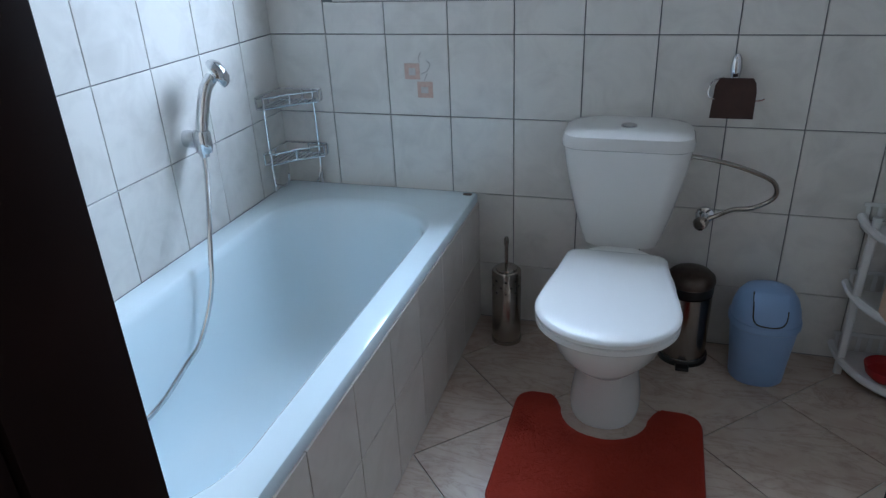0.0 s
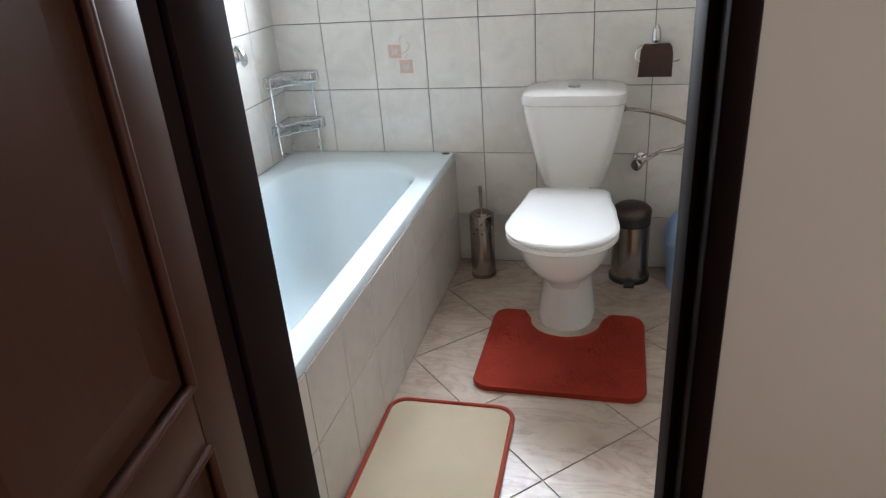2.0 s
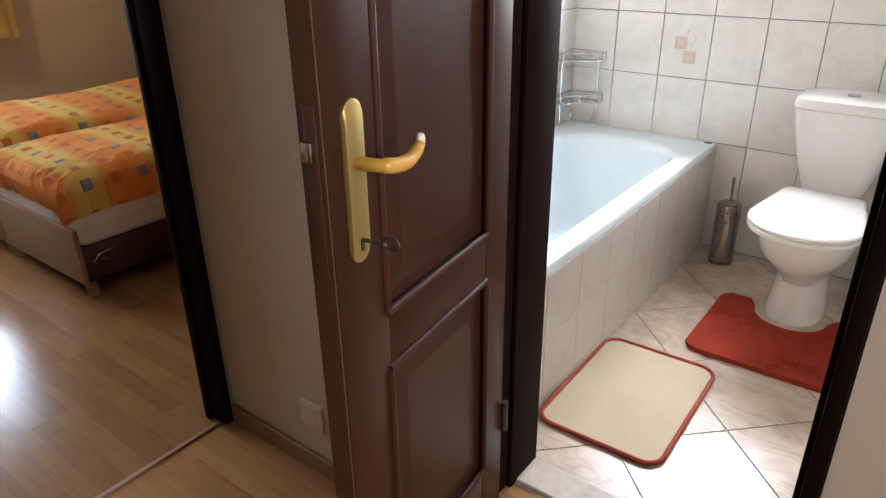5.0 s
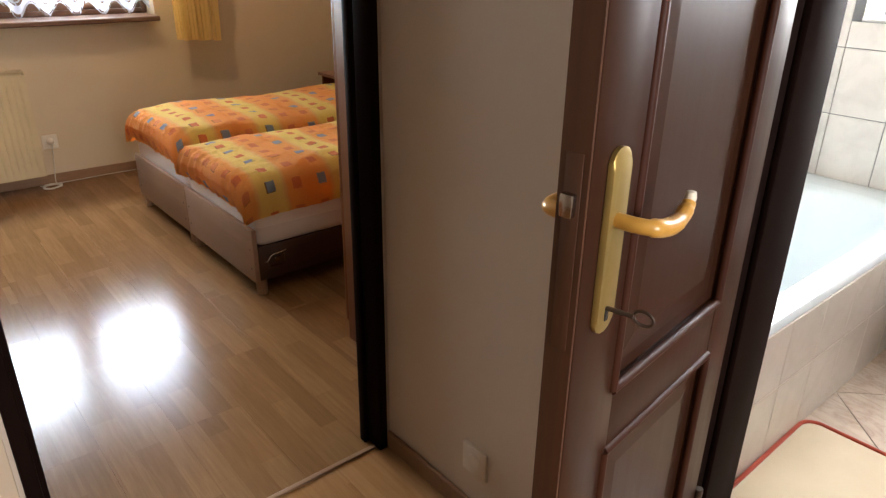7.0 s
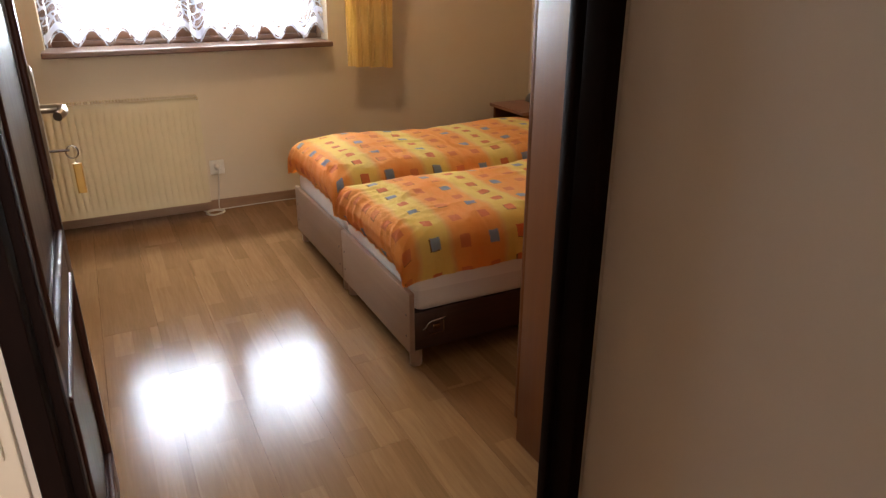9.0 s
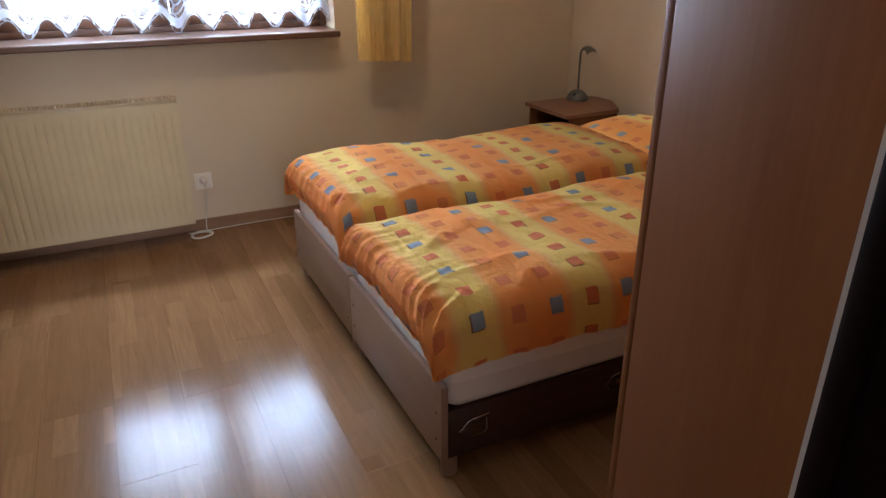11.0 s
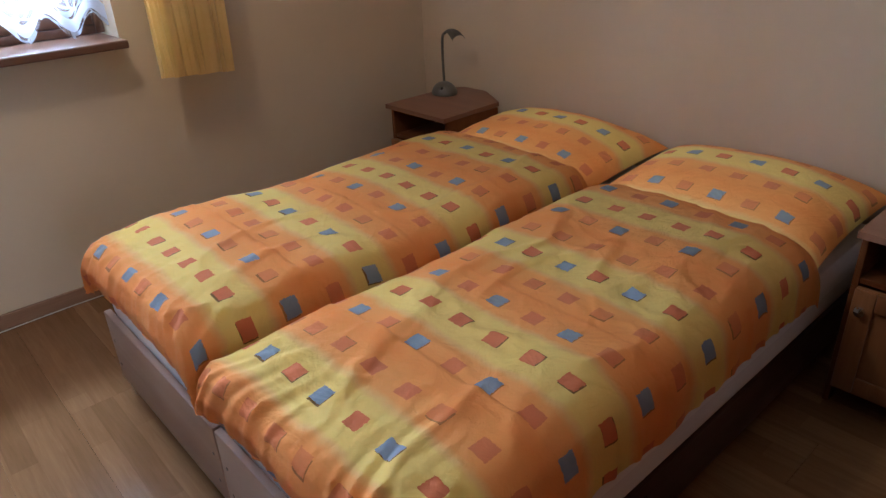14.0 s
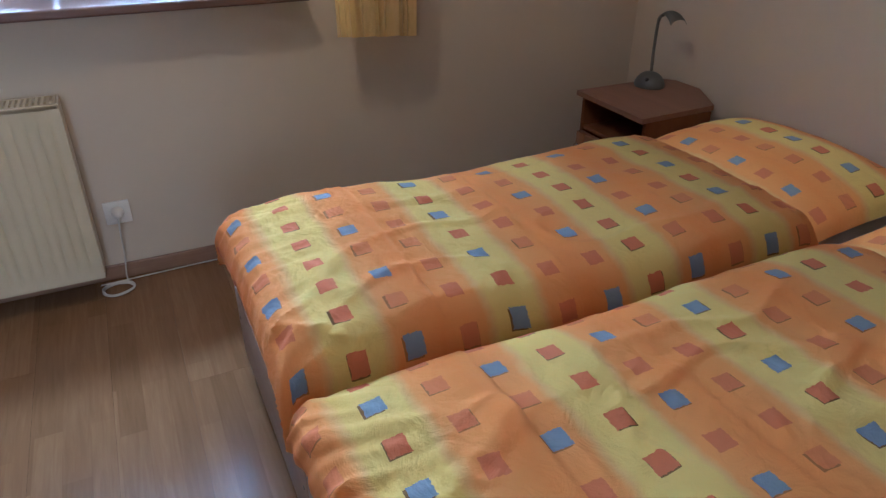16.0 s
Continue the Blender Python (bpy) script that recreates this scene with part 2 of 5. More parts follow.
RED_PILE = fabric("brick_red_pile", (0.34, 0.036, 0.019), (0.28, 0.028, 0.014), 500, 0.5)
RED_PILE.node_tree.nodes["Principled BSDF"].inputs["Sheen Weight"].default_value = 0.03
BEIGE_MAT = fabric("beige_mat_cloth", (0.58, 0.49, 0.35), (0.53, 0.44, 0.31), 700, 0.3)
RED_PIPING = fabric("red_piping_cloth", (0.4, 0.06, 0.03), (0.33, 0.045, 0.022), 700, 0.3)
SHEET = fabric("white_sheet", (0.8, 0.77, 0.74), (0.75, 0.71, 0.68), 700, 0.2)
MATTRESS = fabric("grey_white_mattress", (0.72, 0.68, 0.65), (0.66, 0.62, 0.59), 500, 0.25)
CURTAIN = fabric("yellow_curtain", (0.82, 0.6, 0.25), (0.76, 0.53, 0.2), 700, 0.25)


PU, PV = 0.096, 0.112                                   # pitch of the linen's squares


def bedding():
    """Orange and yellow stripes with rows of small red and blue squares; UV in metres: u across, v along the bed."""
    m = material("patterned_bed_linen", 0.85, 0, (0.8, 0.4, 0.1), 0.2)
    k = Net(m)
    uv = k.n("ShaderNodeUVMap")
    sep = k.n("ShaderNodeSeparateXYZ")
    k.link(uv.outputs[0], sep.inputs[0])
    u, v = k.math("DIVIDE", sep.outputs[0], PU), k.math("DIVIDE", sep.outputs[1], PV)
    i, j = k.math("FLOOR", u), k.math("FLOOR", v)
    fu, fv = k.math("SUBTRACT", k.math("FRACT", u), 0.5), k.math("SUBTRACT", k.math("FRACT", v), 0.5)
    row = k.math("MODULO", k.math("ADD", j, 60.0), 6.0)
    o = k.coords()
    wob = k.math("MULTIPLY", k.math("SUBTRACT", k.noise(o, 9, 4, 0.65), 0.5), 0.36)
    band = k.math("MODULO", k.math("ADD", k.math("ADD", v, wob), 61.0), 3.0)
    dist = k.math("ABSOLUTE", k.math("SUBTRACT", band, 1.5))
    yellow, orange, deep = (0.87, 0.69, 0.2), (0.89, 0.41, 0.115), (0.89, 0.345, 0.08)
    base = k.ramp(k.math("DIVIDE", dist, 1.5), [(0.0, yellow), (0.3, yellow), (0.37, (0.85, 0.57, 0.2)), (0.46, orange), (1.0, deep)])
    base = k.mix(k.math("MULTIPLY", k.noise(o, 22, 4, 0.6), 0.22), base, (0.89, 0.46, 0.11))
    half = 0.195
    cell = k.n("ShaderNodeTexWhiteNoise", noise_dimensions="2D")
    comb = k.n("ShaderNodeCombineXYZ")
    k.link(i, comb.inputs[0])
    k.link(j, comb.inputs[1])
    k.link(comb.outputs[0], cell.inputs["Vector"])
    rnd = cell.outputs["Value"]
    sh = k.math("MULTIPLY", k.math("SUBTRACT", rnd, 0.5), 0.12)
    ragged = k.math("MULTIPLY", k.math("SUBTRACT", k.noise(o, 120, 2), 0.5), 0.07)
    au, av = k.math("ADD", k.math("ABSOLUTE", k.math("ADD", fu, sh)), ragged), k.math("ADD", k.math("ABSOLUTE", fv), ragged)
    inside = k.math("MULTIPLY", k.math("LESS_THAN", au, half), k.math("LESS_THAN", av, half - 0.03))
    ou = k.math("ABSOLUTE", k.math("SUBTRACT", k.math("ADD", fu, sh), 0.028))
    ov = k.math("ABSOLUTE", k.math("ADD", fv, k.math("MULTIPLY", k.math("SUBTRACT", rnd, 0.45), 0.09)))
    outline = k.math("MULTIPLY", k.math("LESS_THAN", ou, half), k.math("LESS_THAN", ov, half - 0.03))
    even = k.math("LESS_THAN", k.math("MODULO", k.math("ADD", i, 40.0), 2.0), 0.5)
    rows_blue = None
    for q in (1.0, 3.0, 5.0):
        hit_row = k.math("COMPARE", row, q, 0.1)
        rows_blue = hit_row if rows_blue is None else k.math("MAXIMUM", rows_blue, hit_row)
    blue = k.math("MULTIPLY", even, rows_blue)
    on_orange = k.math("GREATER_THAN", dist, 0.5)
    red = k.mix(k.math("MULTIPLY", on_orange, k.math("ADD", 0.05, k.math("MULTIPLY", rnd, 0.4))), (0.72, 0.23, 0.09), base)
    sq = k.mix(blue, red, k.mix(k.math("MULTIPLY", k.noise(o, 60, 3), 0.5), (0.27, 0.35, 0.45), (0.4, 0.43, 0.45)))
    line = k.math("MULTIPLY", k.math("GREATER_THAN", rnd, 0.3), k.math("SUBTRACT", 0.85, k.math("MULTIPLY", on_orange, 0.3)))
    c = k.mix(k.math("MULTIPLY", outline, line), base, (0.16, 0.06, 0.025))
    c = k.mix(inside, c, sq)
    k.color(c)
    creases = k.math("ADD", k.math("MULTIPLY", k.noise(o, 13, 4, 0.6, 1.4), 7.0), k.math("MULTIPLY", k.noise(o, 38, 3, 0.6, 0.8), 1.5))
    k.bump(k.math("ADD", k.noise(o, 600, 2), creases), 0.45, 0.002)
    k.b.inputs["Sheen Weight"].default_value = 0.04
    return m


LINEN = bedding()


def laminate(name, tones):
    """Three-strip laminate: each board carries short strips of its own tone."""
    m = material(name, 0.2, 0, tones[1])
    k = Net(m)
    v = k.coords(by_object=True)
    br = k.n("ShaderNodeTexBrick")
    br.offset, br.squash = 0.37, 1.0
    for key, val in (("Color1", (0.2, 0.2, 0.2, 1)), ("Color2", (0.8, 0.8, 0.8, 1)), ("Mortar", (0.45, 0.45, 0.45, 1))):
        br.inputs[key].default_value = val
    br.inputs["Scale"].default_value, br.inputs["Mortar Size"].default_value = 1.0, 0.0006
    br.inputs["Brick Width"].default_value, br.inputs["Row Height"].default_value = 0.52, 0.065
    br.inputs["Bias"].default_value = 0.0
    k.link(v, br.inputs["Vector"])
    g = k.noise(k.coords(scale=(1.2, 16, 16), by_object=True), 5, 5, 0.6, 0.6)
    bw = k.n("ShaderNodeRGBToBW")
    k.link(br.outputs["Color"], bw.inputs[0])
    f = k.math("ADD", k.math("MULTIPLY", bw.outputs[0], 0.48), k.math("MULTIPLY", g, 0.5))
    k.color(k.ramp(f, [(0.22, tones[0]), (0.5, tones[1]), (0.8, tones[2])]))
    k.rough(g, 0.15, 0.22)
    k.b.inputs["Coat Weight"].default_value = 0.07
    k.b.inputs["Coat Roughness"].default_value = 0.14
    k.b.inputs["Specular IOR Level"].default_value = 0.2
    return m


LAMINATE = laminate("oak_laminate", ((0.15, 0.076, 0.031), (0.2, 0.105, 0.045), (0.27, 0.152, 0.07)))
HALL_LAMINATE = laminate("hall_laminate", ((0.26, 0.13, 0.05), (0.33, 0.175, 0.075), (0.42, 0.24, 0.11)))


def glass():
    m = bpy.data.materials.new("window_glass")
    m.use_nodes = True
    t = m.node_tree
    t.nodes.clear()
    out, mx = t.nodes.new("ShaderNodeOutputMaterial"), t.nodes.new("ShaderNodeMixShader")
    tp, gl, fr = t.nodes.new("ShaderNodeBsdfTransparent"), t.nodes.new("ShaderNodeBsdfGlossy"), t.nodes.new("ShaderNodeFresnel")
    gl.inputs["Roughness"].default_value = 0.02
    tp.inputs["Color"].default_value = (0.96, 0.98, 0.98, 1)
    t.links.new(fr.outputs[0], mx.inputs[0])
    t.links.new(tp.outputs[0], mx.inputs[1])
    t.links.new(gl.outputs[0], mx.inputs[2])
    t.links.new(mx.outputs[0], out.inputs[0])
    return m


GLASS = glass()


def lace():
    """Net cloth: fine mesh with denser flower shapes and a heavy scalloped hem; UV in metres, v from the hem up."""
    m = bpy.data.materials.new("white_lace")
    m.use_nodes = True
    k = Net(m)
    t = k.t
    uv = k.n("ShaderNodeUVMap")
    sep = k.n("ShaderNodeSeparateXYZ")
    k.link(uv.outputs[0], sep.inputs[0])
    v = sep.outputs[1]
    hem = k.math("LESS_THAN", k.math("ABSOLUTE", k.math("SUBTRACT", v, 0.045)), 0.022)
    vor = k.n("ShaderNodeTexVoronoi", feature="DISTANCE_TO_EDGE")
    vor.inputs["Scale"].default_value = 26.0
    k.link(uv.outputs[0], vor.inputs["Vector"])
    net = k.math("LESS_THAN", vor.outputs["Distance"], 0.09)
    flower = k.n("ShaderNodeTexVoronoi")
    flower.inputs["Scale"].default_value = 6.9
    k.link(uv.outputs[0], flower.inputs["Vector"])
    rose = k.math("LESS_THAN", k.math("ABSOLUTE", k.math("SUBTRACT", flower.outputs["Distance"], 0.3)), 0.07)
    solid = k.math("MAXIMUM", k.math("MAXIMUM", k.math("MULTIPLY", hem, 0.9), k.math("MULTIPLY", net, 0.55)), k.math("MULTIPLY", rose, 0.85))
    solid = k.math("MAXIMUM", solid, 0.2)
    tp, df, tl = k.n("ShaderNodeBsdfTransparent"), k.n("ShaderNodeBsdfDiffuse"), k.n("ShaderNodeBsdfTranslucent")
    df.inputs["Color"].default_value = (0.74, 0.8, 0.92, 1)
    tl.inputs["Color"].default_value = (0.74, 0.8, 0.92, 1)
    cl, mx = k.n("ShaderNodeMixShader"), k.n("ShaderNodeMixShader")
    cl.inputs[0].default_value = 0.5
    k.link(df.outputs[0], cl.inputs[1])
    k.link(tl.outputs[0], cl.inputs[2])
    k.link(solid, mx.inputs[0])
    k.link(tp.outputs[0], mx.inputs[1])
    k.link(cl.outputs[0], mx.inputs[2])
    k.link(mx.outputs[0], t.nodes["Material Output"].inputs[0])
    return m


LACE = lace()


# ---- mesh helpers ----
def shaded(me, angle=40):
    for f in me.polygons:
        f.use_smooth = True
    me.set_sharp_from_angle(angle=radians(angle))


def part(name, bm, mat, parent=None, label="", smooth=True):
    """Links a bmesh as one mesh object, under a thing or a part if given."""
    me = bpy.data.meshes.new(name)
    bm.normal_update()
    bm.to_mesh(me)
    bm.free()
    me.materials.append(mat)
    if smooth:
        shaded(me)
    ob = new(name, me)
    if parent is not None:
        ob.parent = parent
    if label:
        ob["label"] = label
    return ob


def thing(name, m, label, category, group="", kind=""):
    ob = new(name)
    ob.empty_display_size = 0.05
    ob.matrix_world = m
    return tagged(ob, label, category, group, kind)


def box(lo, hi, bevel=0.0, seg=2, bm=None):
    bm = bm or bmesh.new()
    v = [bm.verts.new((x, y, z)) for x in (lo[0], hi[0]) for y in (lo[1], hi[1]) for z in (lo[2], hi[2])]
    faces = [bm.faces.new([v[i] for i in q]) for q in ((0, 1, 3, 2), (4, 6, 7, 5), (0, 4, 5, 1), (2, 3, 7, 6), (0, 2, 6, 4), (1, 5, 7, 3))]
    if bevel > 0:
        edges = {e for f in faces for e in f.edges}
        bmesh.ops.bevel(bm, geom=list(edges), offset=bevel, segments=seg, profile=0.5, affect="EDGES")
    return bm


def loft(sections, cap=True, closed=True, bm=None):
    """A skin over rings of equal length."""
    bm = bm or bmesh.new()
    rings = [[bm.verts.new(p) for p in s] for s in sections]
    n = len(rings[0])
    for a, b in zip(rings, rings[1:]):
        for i in range(n if closed else n - 1):
            j = (i + 1) % n
            bm.faces.new((a[i], a[j], b[j], b[i]))
    if cap and closed:
        bm.faces.new(rings[0][::-1])
        bm.faces.new(rings[-1])
    return bm


def lathe(profile, n=32, bm=None, at=(0, 0, 0)):
    """Turns (radius, z) pairs about the z axis."""
    return loft([[(at[0] + r * math.cos(a), at[1] + r * math.sin(a), at[2] + z) for a in (2 * math.pi * i / n for i in range(n))] for r, z in profile], bm=bm)


def smooth_path(points, steps=8):
    """Catmull-Rom through the points."""
    p = [Vector(q) for q in points]
    p = [p[0] * 2 - p[1], *p, p[-1] * 2 - p[-2]]
    out = []
    for i in range(1, len(p) - 2):
        for s in range(steps):
            t = s / steps
            a, b, c, d = p[i - 1:i + 3]
            out.append(0.5 * ((2 * b) + (c - a) * t + (2 * a - 5 * b + 4 * c - d) * t * t + (3 * b - a - 3 * c + d) * t ** 3))
    out.append(p[-2])
    return out


def tube(points, r, n=8, bm=None, closed=False):
    """A round rod along the points; r may be a list."""
    pts = [Vector(q) for q in points]
    rs = r if isinstance(r, (list, tuple)) else [r] * len(pts)
    rings, up = [], None
    for i, p in enumerate(pts):
        if closed:
            d = pts[(i + 1) % len(pts)] - pts[i - 1]
        else:
            d = pts[min(i + 1, len(pts) - 1)] - pts[max(i - 1, 0)]
        d.normalize()
        if up is None:
            up = d.orthogonal().normalized()
        up = (up - d * up.dot(d)).normalized()
        side = d.cross(up)
        rings.append([p + (up * math.cos(a) + side * math.sin(a)) * rs[i] for a in (2 * math.pi * k / n for k in range(n))])
    if closed:
        rings.append(rings[0])
    bm = loft(rings, cap=not closed, bm=bm)
    if closed:
        bmesh.ops.remove_doubles(bm, verts=bm.verts, dist=1e-6)
    return bm


def rounded_rect(x0, y0, x1, y1, r, z, n=6):
    pts = []
    for cx, cy, a0 in ((x1 - r, y1 - r, 0), (x0 + r, y1 - r, 90), (x0 + r, y0 + r, 180), (x1 - r, y0 + r, 270)):
        for i in range(n + 1):
            a = radians(a0 + 90 * i / n)
            pts.append((cx + r * math.cos(a), cy + r * math.sin(a), z))
    return pts


def grid(nu, nv, fn, uvfn=None, bm=None):
    """A sheet: fn(s, t) gives the place for s, t in 0..1."""
    bm = bm or bmesh.new()
    vs = [[bm.verts.new(fn(i / nu, j / nv)) for j in range(nv + 1)] for i in range(nu + 1)]
    layer = bm.loops.layers.uv.verify() if uvfn else None
    for i in range(nu):
        for j in range(nv):
            f = bm.faces.new((vs[i][j], vs[i + 1][j], vs[i + 1][j + 1], vs[i][j + 1]))
            if uvfn:
                for loop, (a, b) in zip(f.loops, ((i, j), (i + 1, j), (i + 1, j + 1), (i, j + 1))):
                    loop[layer].uv = uvfn(a / nu, b / nv)
    return bm


def moved(bm, m):
    bmesh.ops.transform(bm, matrix=m, verts=bm.verts)
    return bm


def structure(name, bm, mat, label, category, parent=None, smooth=False):
    ob = part(name, bm, mat, parent, "", smooth)
    return tagged(ob, label, category, kind="structure")


def wall(name, boxes, mat, label):
    bm = bmesh.new()
    for lo, hi in boxes:
        box(lo, hi, bm=bm)
    return structure(name, bm, mat, label, "wall")


# ---- shell: floors, walls, ceilings ----
bath_floor = structure("floor_bathroom", box((BX0, FY + 0.07, -0.15), (BX1, BY1, -0.004)), FLOOR_GROUT, "diagonally laid beige marbled tile floor of the bathroom", "floor")
bed_floor = structure("floor_bedroom", box((WX, SY, -0.15), (DXI + 0.08, HY, -0.009)), BACKING, "glossy oak laminate floor of the bedroom", "floor")
hall_floor = structure("floor_corridor", box((DXI + 0.082, CY0, -0.15), (CX1, FY + 0.068, -0.009)), BACKING, "oak laminate floor of the corridor", "floor")

# back wall of the bathroom with its window opening
WIN = (-1.0, -0.05, 1.066, 1.85)
T = 0.3
wall_back = wall("wall_bathroom_back", [((BX0 - 0.12, BY1, -0.15), (WIN[0], BY1 + T, TOP)), ((WIN[1], BY1, -0.15), (BX1 + 0.15, BY1 + T, TOP)),
                 ((WIN[0], BY1, -0.15), (WIN[1], BY1 + T, WIN[2])), ((WIN[0], BY1, WIN[3]), (WIN[1], BY1 + T, TOP))], GROUT, "white tiled bathroom wall with grey joints")
wall_left = wall("wall_bathroom_left", [((BX0 - 0.12, FY + 0.17, -0.15), (BX0, BY1, TOP))], GROUT, "white tiled bathroom wall beside the bathtub")
wall_right = wall("wall_bathroom_right", [((BX1, FY + 0.17, -0.15), (BX1 + 0.15, BY1, TOP))], BATH_PLASTER, "plain bathroom side wall")
JL, JR = -0.45, 0.18
wall("wall_bathroom_door", [((DX, CY, -0.15), (JL - 0.07, FY + 0.168, TOP)), ((JL - 0.068, FY, -0.15), (JL - 0.03, FY + 0.168, TOP)),
     ((JR + 0.03, FY, -0.15), (CX1, FY + 0.168, TOP)), ((JL - 0.03, FY, DOOR_H + 0.05), (JR + 0.03, FY + 0.168, TOP))], PLASTER, "cream plastered corridor wall round the bathroom door")
wall("wall_corridor_bedroom", [((DXI, 0.027, -0.15), (DX - 0.002, FY + 0.168, TOP)), ((DXI, CY0 - 0.15, -0.15), (DX - 0.002, -0.812, TOP)), ((DXI, -0.812, DOOR_H + 0.05), (DX - 0.002, 0.027, TOP)),
     ((DXI, FY + 0.17, -0.15), (BX0 - 0.122, HY, TOP))], PLASTER, "cream plastered wall between corridor and bedroom")
CW = (-1.05, -0.2, 1.0, 2.2)                            # added window's opening in the unseen corridor end wall: y0, y1, z0, z1
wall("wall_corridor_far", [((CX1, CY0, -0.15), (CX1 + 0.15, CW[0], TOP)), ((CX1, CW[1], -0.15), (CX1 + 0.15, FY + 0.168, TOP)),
     ((CX1, CW[0], -0.15), (CX1 + 0.15, CW[1], CW[2])), ((CX1, CW[0], CW[3]), (CX1 + 0.15, CW[1], TOP))], PLASTER, "unseen cream plastered corridor end wall with an added window")
wall("wall_corridor_south", [((DX, CY0 - 0.15, -0.15), (CX1 + 0.15, CY0, TOP))], PLASTER, "cream plastered corridor side wall")
BW = (-0.85, 0.585, 0.885, 2.15)
wall("wall_bedroom_window", [((WX - 0.4, SY - 0.15, -0.15), (WX, BW[0], TOP)), ((WX - 0.4, BW[1], -0.15), (WX, HY + 0.15, TOP)),
     ((WX - 0.4, BW[0], -0.15), (WX, BW[1], BW[2])), ((WX - 0.4, BW[0], BW[3]), (WX, BW[1], TOP))], BED_PLASTER, "cream plastered bedroom wall with the window")
wall("wall_bedroom_head", [((WX, HY, -0.15), (BX0 - 0.124, HY + 0.15, TOP))], BED_PLASTER, "cream plastered bedroom wall behind the beds")
wall("wall_bedroom_south", [((WX, SY - 0.15, -0.15), (DXI, SY, TOP))], BED_PLASTER, "cream plastered bedroom wall opposite the beds")
structure("ceiling_bathroom", box((BX0 - 0.12, FY, TOP), (BX1 + 0.15, BY1 + T, TOP + 0.15)), CEILING, "white painted bathroom ceiling", "ceiling")
structure("ceiling_bedroom", box((WX - 0.4, SY - 0.15, TOP + 0.002), (BX0 - 0.122, HY + 0.15, TOP + 0.15)), CEILING, "white painted bedroom ceiling", "ceiling")
structure("ceiling_corridor", box((BX0 - 0.12, CY0 - 0.15, TOP + 0.001), (CX1 + 0.15, FY - 0.002, TOP + 0.15)), CEILING, "white painted corridor ceiling", "ceiling")
structure("threshold_bathroom", box((JL, FY + 0.07, -0.004), (JR, FY + 0.168, 0.012), 0.004), STONE, "worn beige stone door threshold", "threshold")
structure("threshold_bedroom", box((DXI + 0.075, -0.80, -0.002), (DX - 0.01, 0.0, 0.006), 0.003), BASEBOARD, "oak floor strip under the bedroom doorway", "threshold")


def baseboard(a, b, inward):
    (x0, y0), (x1, y1) = a, b
    ix, iy = inward
    return structure("baseboard", box((min(x0, x1, x0 + ix, x1 + ix), min(y0, y1, y0 + iy, y1 + iy), 0.0), (max(x0, x1, x0 + ix, x1 + ix), max(y0, y1, y0 + iy, y1 + iy), 0.055), 0.004),
                     BASEBOARD, "narrow oak baseboard along the wall", "baseboard")


baseboard((DX + 0.003, CY - 0.001), (JL - 0.072, CY - 0.001), (0, -0.013))
baseboard((WX + 0.001, SY + 0.02), (WX + 0.001, HY - 0.02), (0.013, 0))
baseboard((WX + 0.02, HY - 0.001), (DXI - 0.02, HY - 0.001), (0, -0.013))


# ---- door frames ----
def door_frame(name, label, a, b, depth0, depth1, axis, face):
    """A pressed steel frame: two posts and a head with a rebate. a, b: the clear opening; depth0..depth1 through the wall."""
    ob = thing(name, Matrix(), label, "door frame", kind="structure")

    def block(u0, u1, d0, d1, z0, z1):
        lo, hi = ((u0, d0), (u1, d1)) if axis == "x" else ((d0, u0), (d1, u1))
        return box((*lo, z0), (*hi, z1), 0.004)

    w, h = 0.028, DOOR_H
    d_out, d_in = (depth0, depth1)
    lip = 0.014
    for u, sgn in ((a, -1), (b, 1)):
        u0, u1 = sorted((u, u + sgn * w))
        part("post", block(u0, u1, d_out, d_in, 0.0, h + w), FRAME_PAINT, ob)
        s0, s1 = sorted((u - sgn * lip, u + sgn * 0.001))
        part("stop", block(s0, s1, d_out + 0.055 * face, d_in, 0.0, h - 0.001), FRAME_PAINT, ob)
    part("head", block(a + 0.001, b - 0.001, d_out, d_in, h, h + w), FRAME_PAINT, ob)
    return ob


door_frame("door_frame_bathroom", "dark brown steel door frame of the bathroom", JL, JR, FY - 0.012, FY + 0.172, "x", 1)
door_frame("door_frame_bedroom", "dark brown steel door frame of the bedroom", -0.785, 0.0, DX + 0.008, -1.308, "y", -1)


